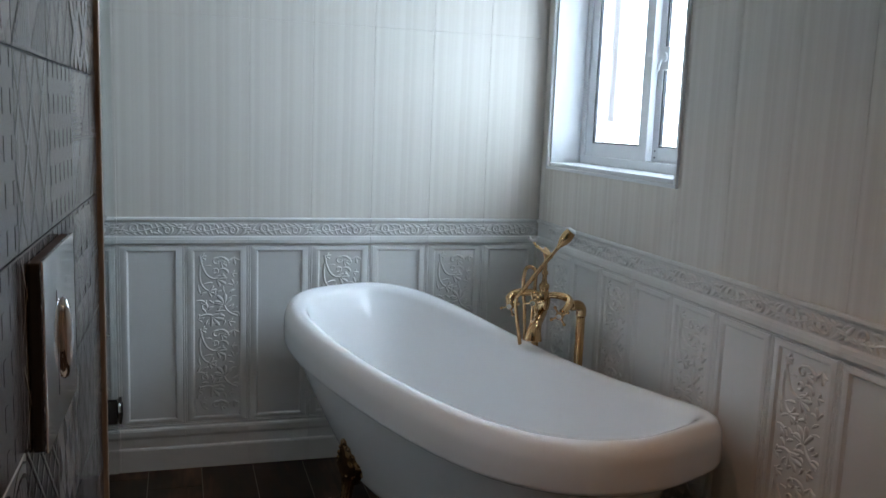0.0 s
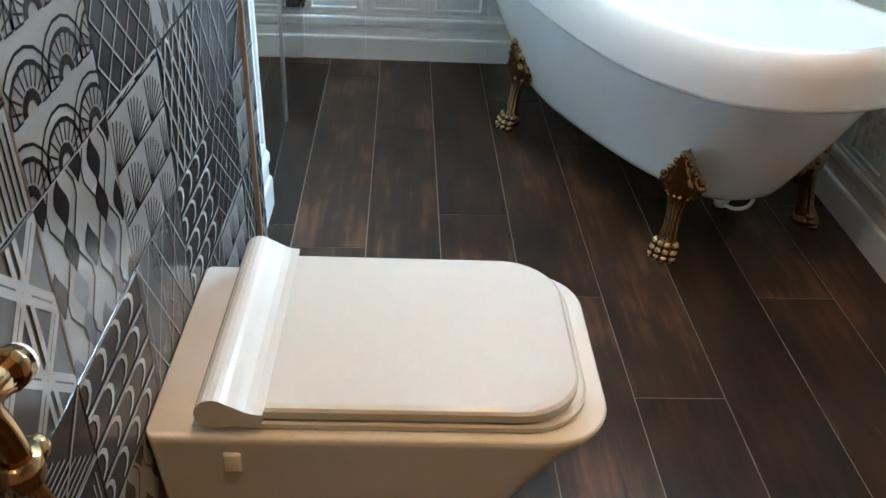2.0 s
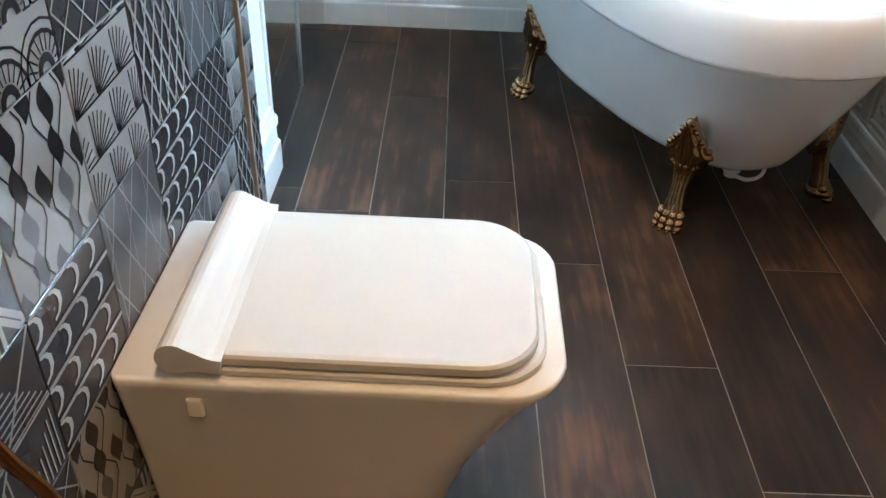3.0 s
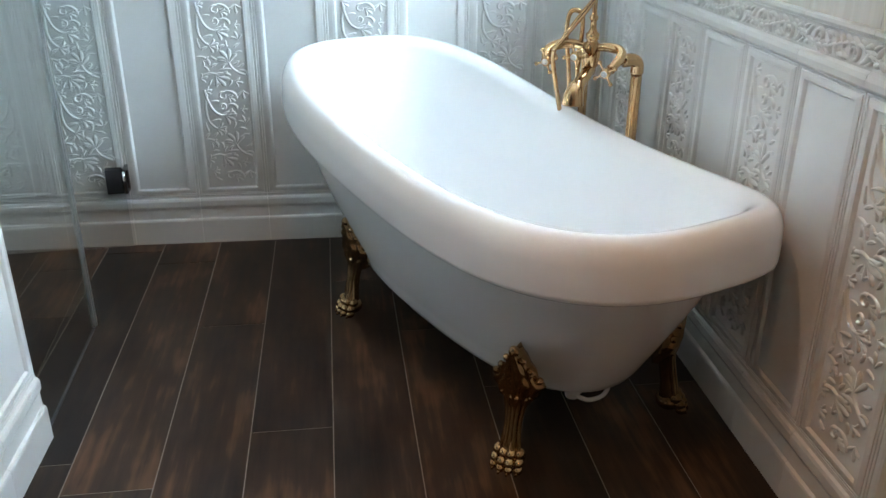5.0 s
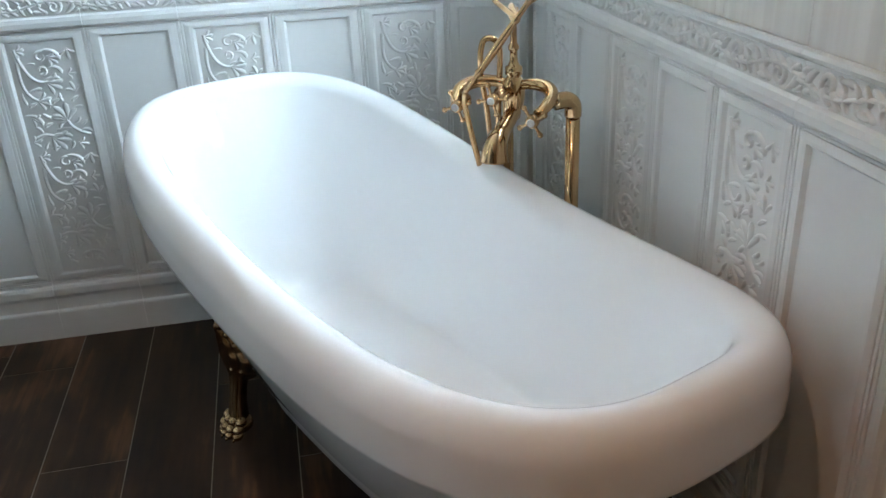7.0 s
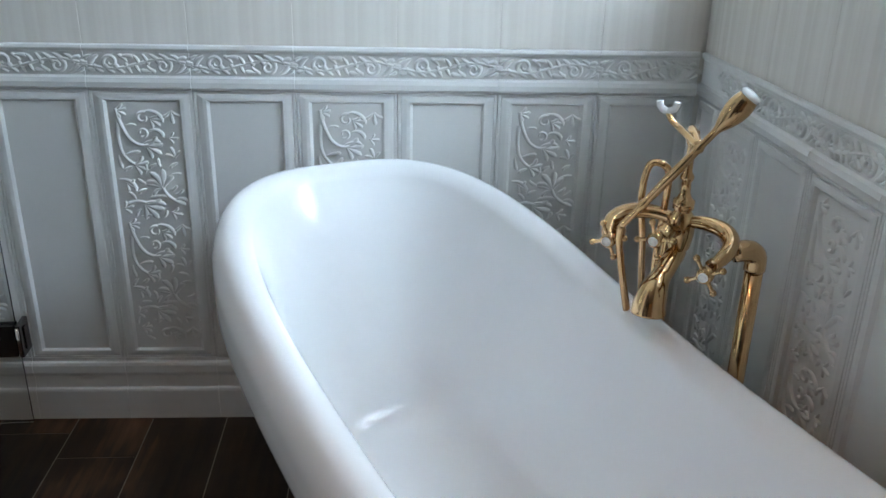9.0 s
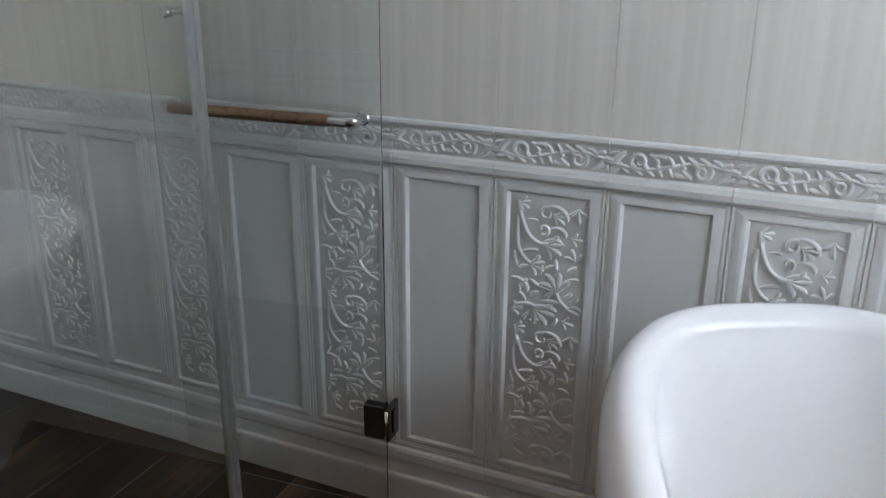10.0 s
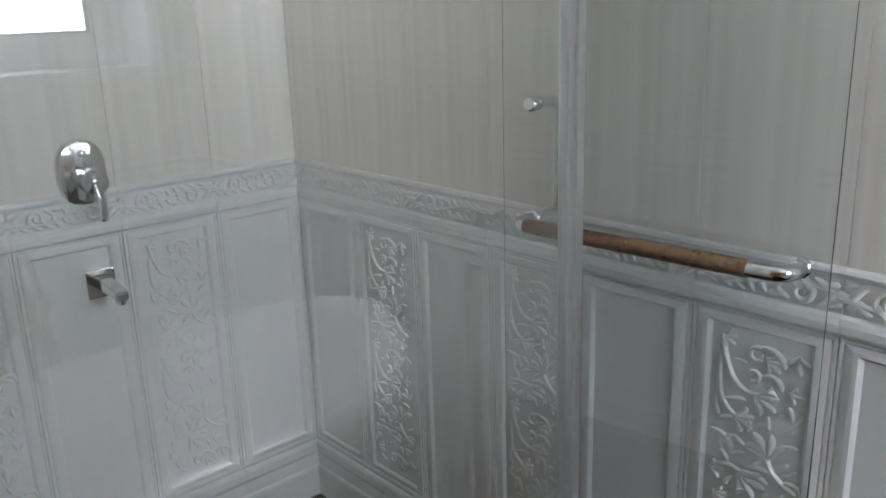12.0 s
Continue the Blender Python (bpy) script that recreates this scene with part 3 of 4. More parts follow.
def tub_ring(a, b, height, n=TUB_N, e=TUB_E, drop=None, grow=0.0):
    """One loop round the tub: half length a, half width b, grown outward, at the rim's height plus height or at a level drop."""
    pts = []
    for k in range(COUNT):
        th = 2 * math.pi * k / COUNT
        c, s = math.cos(th), math.sin(th)
        reach = (abs(c) ** n + abs(s) ** n) ** (-1 / n)
        cu, sv = c * reach, s * reach
        u, v = cu * a, sv * b * (1 + e * cu)
        if grow:
            nu, nv = math.copysign(abs(cu) ** (n - 1), cu) / a, math.copysign(abs(sv) ** (n - 1), sv) / b
            l = math.hypot(nu, nv)
            u, v = u + grow * nu / l, v + grow * nv / l
        q = max(-1.12, min(1.12, u / TUB_A))
        z = drop if drop is not None else tub_z(q) + height
        pts.append(Vector((v, u, z)))
    return pts


tub = thing("bathtub", "freestanding white slipper bathtub on brass claw feet", "bathtub", TUB)
rings = []
lip = -0.064
for o, h in ((0.070, lip + 0.004), (0.083, lip - 0.001), (0.087, lip + 0.003), (0.088, lip + 0.012), (0.0885, -0.020), (0.087, 0.0)):
    rings.append(tub_ring(TUB_A, TUB_B, h, grow=o))
for k in range(1, 10):
    a = radians(k * 10)
    rings.append(tub_ring(TUB_A, TUB_B, 0.0685 * math.sin(a), grow=0.042 + math.cos(a) * 0.0455))
# the rim rolls over into a steep wall that eases into a level floor
for k in range(1, 9):
    a = radians(k * 9)
    rings.append(tub_ring(TUB_A, TUB_B, 0.0685 - 0.044 * (1 - math.cos(a)), grow=0.042 - 0.042 * math.sin(a)))
inner = rings[-1]
bottom = tub_ring(0.50, 0.178, 0, n=3.0, e=0.06, drop=0.215)
for v in bottom:
    v.y -= 0.06
for k in range(1, 23):
    s = k / 23
    side = 3 * s * (1 - s) ** 2 * 0.33 + 3 * s * s * (1 - s) * 0.60 + s ** 3
    down = 3 * s * (1 - s) ** 2 * 0.33 + 3 * s * s * (1 - s) * 0.97 + s ** 3
    rings.append([Vector((p.x + (q.x - p.x) * side, p.y + (q.y - p.y) * side, p.z + (q.z - p.z) * down)) for p, q in zip(inner, bottom)])
for s, dz in ((1.0, 0.000), (0.88, -0.006), (0.68, -0.012), (0.45, -0.016), (0.22, -0.018), (0.04, -0.019)):
    rings.append([Vector((v.x * s, (v.y + 0.06) * s - 0.06, 0.215 + dz)) for v in bottom])
bm = bmesh.new()
loft(bm, rings, cap_start=False)
part("basin", bm, tub, "glossy white basin with a wide rolled rim", mats=ACRYLIC, smooth=True)
top_ring = tub_ring(TUB_A, TUB_B, lip + 0.012, grow=0.052)
foot_ring = tub_ring(0.578, 0.218, 0, n=2.6, e=0.06, drop=0.175)
# the rim overhangs the shell more at the low end
for ring, inset in ((top_ring, 0.060), (foot_ring, 0.022)):
    for v in ring:
        if v.y < 0:
            v.y += inset * (v.y / TUB_A) ** 2
rings = []
for s in (0.0, 0.06, 0.2, 0.4, 0.6, 0.8, 0.92, 1.0):
    ring = []
    for p, q in zip(top_ring, foot_ring):
        side = s ** 1.25
        ring.append(Vector((p.x + (q.x - p.x) * side, p.y + (q.y - p.y) * side, p.z + (q.z - p.z) * s)))
    rings.append(ring)
for s, z in ((0.97, 0.150), (0.90, 0.126), (0.78, 0.108), (0.5, 0.098), (0.1, 0.095)):
    rings.append([Vector((p.x * s, p.y * s, z)) for p in foot_ring])
bm = bmesh.new()
loft(bm, rings, cap_start=False)
part("shell", bm, tub, "smooth white outer shell", mats=ACRYLIC, smooth=True)
bm = lathe(bmesh.new(), [(0.0, 0.004), (0.034, 0.004), (0.036, 0.0), (0.0, 0.0)], pose(0, -0.42, 0.205), 24)
part("drain_plug", bm, tub, "round chrome drain plug", mats=CHROME, smooth=False)
bm = lathe(bmesh.new(), [(0.0, 0.135), (0.024, 0.135), (0.024, 0.100), (0.019, 0.093), (0.017, 0.082), (0.0, 0.080)], Matrix.Translation((-0.036, -0.452, 0)), 20)
part("drain_outlet", bm, tub, "white plastic waste outlet under the tub", mats=PVC, smooth=True)
bm = tube_bm(spline([(-0.036, -0.452, 0.090), (-0.032, -0.478, 0.090), (-0.016, -0.494, 0.088), (0.018, -0.496, 0.088), (0.046, -0.486, 0.098), (0.060, -0.468, 0.122)]), 0.0055, sides=12)
part("drain_hose", bm, tub, "thin pale curved hose under the tub", mats=CERAMIC, smooth=True)


def claw_foot():
    """Cabriole leg: a ribbed leaf crown against the tub, a fluted ankle and a lion's paw. Local -y points out of the tub; the paw stands at the origin."""
    b = bmesh.new()
    # fluted ankle, widening to the paw and leaning in to the tub
    ankle = [(0, 0.002, 0.040), (0, 0.008, 0.075), (0, 0.015, 0.110), (0, 0.022, 0.145), (0, 0.026, 0.180)]
    tube(b, spline(ankle, 5), lambda s: 0.0195 + 0.007 * max(0, 0.35 - s) / 0.35 + 0.010 * max(0, s - 0.6) / 0.4, sides=16, flat=0.85)
    for k in range(5):
        q = (k - 2) / 2
        lift = 0.0185 * math.sqrt(1 - 0.75 * q * q)
        wide = lambda z: 0.0155 + 0.008 * max(0, 0.09 - z) / 0.05 + 0.009 * max(0, z - 0.125) / 0.05
        tube(b, spline([(q * wide(z), y - lift, z) for _, y, z in ankle], 4), lambda s: 0.0066 - 0.0010 * math.sin(math.pi * s), sides=8)
    # broad paw: pad, two rows of knuckles, claws
    ball(b, (0, 0.002, 0.024), 0.034, (1.02, 0.98, 0.70))
    for k in range(4):
        tx = (k - 1.5) * 0.0175
        fwd = -0.025 if k in (1, 2) else -0.017
        ball(b, (tx, fwd + 0.008, 0.042), 0.0140, (0.85, 1.1, 0.95))
        ball(b, (tx * 1.08, fwd - 0.003, 0.026), 0.0138, (0.85, 1.1, 0.95))
        ball(b, (tx * 1.12, fwd - 0.008, 0.011), 0.0125, (0.85, 1.15, 0.95))
        tube(b, [(tx * 1.12, fwd - 0.015, 0.010), (tx * 1.12, fwd - 0.021, 0.005), (tx * 1.12, fwd - 0.022, 0.001)], lambda s: 0.0052 * (1 - 0.6 * s), sides=8)
    # kite-shaped leaf crown with raised ribs that fan from its neck
    outline = ((0.0, 0.020), (0.22, 0.046), (0.40, 0.064), (0.52, 0.052), (0.70, 0.038), (0.88, 0.020), (1.0, 0.007))

    def half(v):
        for (v0, w0), (v1, w1) in zip(outline, outline[1:]):
            if v <= v1:
                return w0 + (w1 - w0) * (v - v0) / (v1 - v0)
        return 0.007
    rows = []
    for i in range(19):
        v = i / 18
        w = half(v) * (1 + 0.07 * math.cos(v * 9 * math.pi))
        row = []
        for k in range(31):
            u = k / 15 - 1
            y = 0.034 - 0.026 * v - 0.024 * (1 - u * u) - 0.013 * abs(math.cos(u * 2.5 * math.pi)) * (1 - 0.5 * v) + 0.010 * abs(u) ** 3
            row.append(Vector((w * u, y, 0.152 + 0.146 * v + 0.010 * (1 - abs(u)) - 0.012 * abs(u) * (1 - v))))
        rows.append(row + [Vector((p.x * 0.85, 0.060 - 0.030 * v, p.z)) for p in reversed(row)])
    loft(b, rows)
    ball(b, (0, -0.008, 0.302), 0.0125, (1, 0.9, 1.1))
    for sx in (-1, 1):
        for x, y, z, r in ((0.019, -0.002, 0.280, 0.0085), (0.034, 0.006, 0.254, 0.0085), (0.052, 0.022, 0.226, 0.0090), (0.046, 0.024, 0.203, 0.0080), (0.034, 0.018, 0.180, 0.0082)):
            ball(b, (sx * x, y, z), r)
    return as_mesh("claw_foot", b, BRASS, True)


FOOT = claw_foot()
# each foot leans out from the tub's corner
for fu, fv, turn in ((-0.506, -0.252, -58), (-0.520, 0.226, 58), (0.350, -0.256, -80), (0.350, 0.256, 80)):
    part("claw_foot", FOOT, tub, "antique brass lion paw foot with a leaf crown", m=pose(fv, fu, 0, 0, 0, turn))

# ---- standing bath mixer ----
MX = Vector((1.465, 2.585))
D, W = Vector((-0.63, -0.777)), Vector((0.777, -0.63))


def fq(w, d, z):
    """A place on the mixer: sideways, forward over the tub, height."""
    p = MX + W * w + D * d
    return (p.x, p.y, z)


mixer = thing("bath_mixer", "polished gold telephone bath mixer on floor pipes", "bath tap")
bm = tube_bm(spline([fq(-0.035, -0.045, 0.0), fq(-0.035, -0.045, 0.40), fq(-0.035, -0.045, 0.745), fq(-0.030, -0.040, 0.775), fq(-0.015, -0.020, 0.785), fq(0.0, 0.0, 0.785)], 5), 0.0125, sides=14)
lathe(bm, [(0.0, 0.0), (0.034, 0.0), (0.034, 0.006), (0.020, 0.016), (0.0, 0.018)], Matrix.Translation(fq(-0.035, -0.045, 0.0)), 20)
part("supply_pipe", bm, mixer, "vertical gold supply pipe behind the hub", mats=GOLD, smooth=True)
for sgn in (1, -1):
    bm = tube_bm([fq(sgn * 0.140, 0.010, 0.0), fq(sgn * 0.140, 0.010, 0.755)], 0.0155, sides=16)
    lathe(bm, [(0.0, 0.0), (0.034, 0.0), (0.034, 0.006), (0.020, 0.016), (0.0, 0.018)], Matrix.Translation(fq(sgn * 0.140, 0.010, 0.0)), 20)
    tube(bm, spline([fq(sgn * 0.140, 0.010, 0.745), fq(sgn * 0.139, 0.012, 0.770), fq(sgn * 0.130, 0.024, 0.782), fq(sgn * 0.112, 0.044, 0.782)], 5), 0.0185, sides=14)
    if sgn > 0:
        part("supply_pipe", bm, mixer, "vertical gold supply pipe with elbow", mats=GOLD, smooth=True)
    else:
        bm.free()
    bm = tube_bm(spline([fq(0, 0.0, 0.797), fq(sgn * 0.045, 0.002, 0.804), fq(sgn * 0.085, 0.018, 0.803), fq(sgn * 0.106, 0.046, 0.793), fq(sgn * 0.104, 0.074, 0.779), fq(sgn * 0.095, 0.090, 0.768)], 6), lambda s: 0.0095 + 0.0055 * math.sin(math.pi * min(1, s)) , sides=14)
    part("curved_arm", bm, mixer, "curved gold arm", mats=GOLD, smooth=True)


def cross_handle(w, d, z, turn):
    """Four-armed cross handle with a white ceramic button, facing forward."""
    place = Vector(fq(w, d, z))
    out = Vector((D.x, D.y, -0.12)).normalized()
    q = out.to_track_quat("Z", "Y").to_matrix().to_4x4()
    m = Matrix.Translation(place) @ q @ pose(0, 0, 0, 0, 0, turn)
    b = bmesh.new()
    lathe(b, [(0.0, -0.048), (0.013, -0.048), (0.014, -0.036), (0.0095, -0.030), (0.009, -0.018), (0.0135, -0.012), (0.0145, 0.0), (0.0125, 0.007), (0.0, 0.008)], m, 16)
    for k in range(4):
        a = radians(90 * k)
        c = Vector((math.cos(a), math.sin(a), 0))
        tube(b, [m @ (c * r) for r in (0.008, 0.016, 0.026, 0.030)], lambda s: 0.0048 - 0.0016 * math.sin(math.pi * s), sides=8)
        ball(b, m @ (c * 0.0325), 0.0062)
    h = part("cross_handle", b, mixer, "gold cross handle", mats=GOLD, smooth=True)
    b = lathe(bmesh.new(), [(0.0, 0.0075), (0.0085, 0.0075), (0.0085, 0.0095), (0.006, 0.0108), (0.0, 0.0112)], m, 14)
    part("button", b, h, "white ceramic button", mats=CERAMIC, smooth=True)


cross_handle(-0.094, 0.092, 0.766, 20)
cross_handle(-0.010, 0.090, 0.787, 12)
cross_handle(0.092, 0.118, 0.758, 30)
bm = lathe(bmesh.new(), [(0.0, 0.725), (0.014, 0.725), (0.015, 0.742), (0.021, 0.750), (0.025, 0.775), (0.025, 0.805), (0.017, 0.815), (0.015, 0.820), (0.019, 0.822),
                         (0.019, 0.838), (0.013, 0.842), (0.009, 0.852), (0.0085, 0.872), (0.012, 0.876), (0.012, 0.882), (0.0075, 0.890), (0.0068, 0.935), (0.011, 0.945), (0.011, 0.962), (0.0, 0.966)],
           Matrix.Translation((MX.x, MX.y, 0)), 18)
tube(bm, [fq(0, 0.010, 0.786), fq(-0.006, 0.050, 0.787), fq(-0.010, 0.070, 0.787)], 0.0125, sides=12)
part("hub", bm, mixer, "turned gold hub and stem", mats=GOLD, smooth=True)
bm = tube_bm(spline([fq(0, 0.0, 0.740), fq(0, 0.026, 0.730), fq(0, 0.060, 0.715), fq(0, 0.090, 0.700), fq(0, 0.104, 0.678), fq(0, 0.107, 0.658)], 6), lambda s: 0.0170 + 0.0035 * s + 0.011 * max(0, (s - 0.45) / 0.55) ** 0.7, sides=18)
part("spout", bm, mixer, "curved gold bath spout", mats=GOLD, smooth=True)
H0, H1 = Vector((1.349, 2.552, 0.800)), Vector((1.513, 2.489, 1.041))
CR = H0.lerp(H1, 0.63)
bm = tube_bm(spline([(MX.x, MX.y, 0.955), (MX.x - 0.006, MX.y - 0.010, 0.966), tuple(CR)], 5), 0.008, sides=10)
tube(bm, spline([tuple(CR), (1.437, 2.575, 0.968), (1.427, 2.592, 0.978), (1.421, 2.600, 0.992)], 5), lambda s: 0.006 - 0.001 * s, sides=8)
part("cradle", bm, mixer, "gold handset cradle arm", mats=GOLD, smooth=True)
bm = bmesh.new()
for k in (-1, 1):
    tube(bm, spline([(1.421, 2.600, 0.990), (1.421 + k * 0.010, 2.600 - k * 0.006, 0.997), (1.421 + k * 0.013, 2.600 - k * 0.008, 1.008)], 4), 0.0062, sides=8)
part("cradle_fork", bm, mixer, "white tipped cradle fork", mats=CERAMIC, smooth=True)
bm = tube_bm([H0.lerp(H1, s / 40) for s in range(41)], lambda s: 0.0062 + 0.0022 * math.sin(math.pi * min(1, max(0, (s - 0.15) / 0.5))) + (0.003 if 0.15 < s < 0.19 or 0.60 < s < 0.65 else 0) + 0.0145 * math.sin(math.pi * 0.5 * min(1, max(0, (s - 0.76) / 0.16))) - 0.004 * max(0, (s - 0.94) / 0.06), sides=16)
handset = part("handset", bm, mixer, "gold telephone shower handset", mats=GOLD, smooth=True)
dirn = (H1 - H0).normalized()
mq = Matrix.Translation(H1) @ dirn.to_track_quat("Z", "Y").to_matrix().to_4x4()
bm = lathe(bmesh.new(), [(0.0, -0.002), (0.0175, -0.002), (0.0175, 0.004), (0.014, 0.007), (0.0, 0.008)], mq, 18)
part("spray_face", bm, handset, "white spray face", mats=CERAMIC, smooth=True)
hose = spline([tuple(H0), (1.352, 2.560, 0.755), (1.385, 2.585, 0.62), (1.425, 2.630, 0.48), (1.440, 2.665, 0.52), (1.418, 2.640, 0.72), (1.400, 2.622, 0.83), (1.406, 2.617, 0.890),
               (1.430, 2.607, 0.893), (1.440, 2.606, 0.86), (1.436, 2.612, 0.70), (1.450, 2.605, 0.66), (1.462, 2.590, 0.72)], 10)
bm = tube_bm(hose, 0.0068, sides=10)
part("hose", bm, mixer, "ribbed gold shower hose", mats=GOLD, smooth=True)

# ---- toilet ----
toilet = thing("toilet", "white back-to-wall toilet with closed square lid", "toilet")


def d_shape(x0, x1, y0, y1, r, z, back=0.012, n=8):
    """A rounded oblong: round corners r at the front (x1), tight ones at the back."""
    pts = []
    for cx, cy, rr, a0 in ((x1 - r, y1 - r, r, 90), (x1 - r, y0 + r, r, 0), (x0 + back, y0 + back, back, -90), (x0 + back, y1 - back, back, -180)):
        for k in range(n + 1):
            a = radians(a0 - 90 * k / n)
            pts.append(Vector((cx + rr * math.cos(a), cy + rr * math.sin(a), z)))
    return pts


TX0 = TILE_X + 0.002
prof = [(0.0, 0.548, 0.745, 1.000, 0.09), (0.02, 0.545, 0.744, 1.001, 0.09), (0.10, 0.555, 0.738, 1.008, 0.09), (0.18, 0.575, 0.730, 1.016, 0.09), (0.26, 0.604, 0.720, 1.028, 0.09),
        (0.33, 0.640, 0.709, 1.040, 0.088), (0.39, 0.672, 0.699, 1.050, 0.085), (0.425, 0.697, 0.693, 1.056, 0.082), (0.436, 0.704, 0.690, 1.060, 0.08), (0.447, 0.707, 0.689, 1.061, 0.08), (0.452, 0.703, 0.692, 1.058, 0.078)]
bm = bmesh.new()
loft(bm, [d_shape(TX0, x1, a, b, r, z) for z, x1, a, b, r in prof])
part("bowl", bm, toilet, "glossy white porcelain bowl", mats=PORCELAIN, smooth=True)
bm = bmesh.new()
loft(bm, [d_shape(0.226, x1, a, b, 0.085, z, 0.008) for z, x1, a, b in ((0.4525, 0.676, 0.704, 1.046), (0.456, 0.680, 0.701, 1.049), (0.463, 0.680, 0.701, 1.049), (0.466, 0.676, 0.704, 1.046))])
part("seat", bm, toilet, "thin cream seat ring", mats=LID, smooth=False)
bm = bmesh.new()
loft(bm, [d_shape(0.228, x1, a, b, 0.085, z, 0.008) for z, x1, a, b in ((0.468, 0.664, 0.706, 1.044), (0.471, 0.668, 0.703, 1.047), (0.482, 0.668, 0.703, 1.047), (0.486, 0.664, 0.706, 1.044), (0.4875, 0.655, 0.714, 1.036))])
# rolled hinge cover that sweeps down into the lid
sect = []
for k in range(15):
    a = radians(-60 - k * 18)
    sect.append((0.204 + 0.0235 * math.cos(a), 0.488 + 0.0235 * math.sin(a)))
for s in (0.2, 0.45, 0.7, 1.0):
    x = 0.2245 + 0.040 * s
    sect.append((x, 0.4885 + 0.017 * (1 - s) ** 2.2))
sect.append((0.262, 0.472))
loft(bm, [[Vector((x, y, z)) for x, z in sect] for y in (0.690, 0.694, 1.056, 1.060)])
part("lid", bm, toilet, "cream lid with a rolled hinge end", mats=LID, smooth=False)
bm = bmesh.new()
add_box(bm, -0.012, 0.012, -0.006, 0.006, -0.017, 0.017, bevel=0.0058, segments=4)
part("screw_cap", bm, toilet, "oval side fixing cap", m=pose(0.220, 0.6955, 0.402), mats=PORCELAIN, smooth=True)

# ---- flush plate on the patterned wall ----
plate = thing("flush_plate", "chrome dual flush plate on the patterned wall", "flush plate")
part("plate_body", box_bm(TILE_X + 0.0005, TILE_X + 0.013, 0.7995, 1.0205, 1.0315, 1.2345, bevel=0.003, segments=2), plate, "dark plastic plate edge", mats=RUBBER)
part("plate", box_bm(TILE_X + 0.0125, TILE_X + 0.0165, 0.798, 1.022, 1.030, 1.236, bevel=0.0018, segments=2), plate, mats=CHROME)
bm = bmesh.new()
ball(bm, (0, 0, 0), 0.024, (0.45, 0.8, 2.1))
part("button", bm, plate, "raised oval flush button", m=pose(TILE_X + 0.017, 0.922, 1.125), mats=CHROME, smooth=True)
# raised dark strip in place of the shade inside a cut groove
part("groove_shade", box_bm(TILE_X + 0.0155, TILE_X + 0.0168, 0.876, 0.881, 1.07, 1.19), plate, mats=DARK_METAL)

# ---- bidet sprayer ----
spray = thing("bidet_sprayer", "gold hand bidet sprayer hung beside the toilet", "bidet sprayer", pose(-0.067, 0.075, -0.072))
SPRAY_WALL = TILE_X + 0.067
bm = lathe(bmesh.new(), [(0.0, 0.0), (0.030, 0.0), (0.030, 0.005), (0.018, 0.012), (0.014, 0.030), (0.0, 0.032)], Matrix.Translation((SPRAY_WALL, 0.325, 0.795)) @ pose(0, 0, 0, 0, 90, 0), 18)
tube(bm, [(SPRAY_WALL + 0.01, 0.325, 0.795), (0.200, 0.328, 0.790)], 0.012, sides=12)
tube(bm, [(0.208, 0.318, 0.782), (0.208, 0.318, 0.806)], 0.021, sides=14)
ball(bm, (0.210, 0.345, 0.786), 0.013)
part("holder", bm, spray, "gold wall holder with valve", mats=GOLD, smooth=True)
bm = tube_bm(spline([(0.212, 0.320, 0.775), (0.211, 0.318, 0.80), (0.208, 0.312, 0.84), (0.206, 0.306, 0.862), (0.206, 0.304, 0.875)], 6), lambda s: 0.0125 + 0.002 * s, sides=14)
tube(bm, [(0.203, 0.268, 0.890), (0.208, 0.310, 0.880), (0.213, 0.345, 0.872)], 0.0150, sides=16)
tube(bm, [(0.2115, 0.336, 0.8742), (0.2135, 0.350, 0.8708)], 0.0172, sides=16)
head = part("spray_head", bm, spray, "gold spray handle", mats=GOLD, smooth=True)
bm = tube_bm([(0.2135, 0.3505, 0.8705), (0.2142, 0.3555, 0.869)], 0.0155, sides=16)
part("nozzle", bm, head, "white spray nozzle", mats=CERAMIC, smooth=False)
line = spline([(0.212, 0.322, 0.778), (0.214, 0.330, 0.745), (0.222, 0.345, 0.68), (0.236, 0.368, 0.59), (0.240, 0.385, 0.46), (0.225, 0.375, 0.35), (0.195, 0.34, 0.31), (0.190, 0.30, 0.34), (SPRAY_WALL, 0.29, 0.36)], 10)
bm = tube_bm(line, 0.0078, sides=10)
part("hose", bm, spray, "ribbed gold hose", mats=GOLD, smooth=True)

# ---- shower glass ----
SCREEN = pose(0.003, 2.574, 0, 0, 0, 2.4)       # runs from the seal back to the partition's corner
screen = thing("shower_screen", "fixed clear glass shower screen with plastic edge seal", "shower screen", SCREEN)
REACH = (STUB_Y + 0.002 - 2.574) / math.cos(radians(2.4))
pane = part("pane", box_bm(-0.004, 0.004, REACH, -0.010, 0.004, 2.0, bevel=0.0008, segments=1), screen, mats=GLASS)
pane.visible_shadow = False
bm = box_bm(-0.008, 0.008, -0.0105, 0.0, 0.004, 2.0, bevel=0.002)
add_box(bm, -0.003, 0.011, -0.001, 0.010, 0.004, 2.0, bevel=0.003)
part("edge_seal", bm, screen, "milky plastic magnetic seal", mats=SEAL)
bm = box_bm(-0.007, 0.007, REACH, -0.007, 0.0, 0.006, bevel=0.002)
part("floor_bead", bm, screen, "dark silicone floor bead", mats=RUBBER)
DOOR = pose(0.001, 3.160, 0, 0, 0, 184.2)      # hinged at the wall, swung inwards; local x runs to the free edge
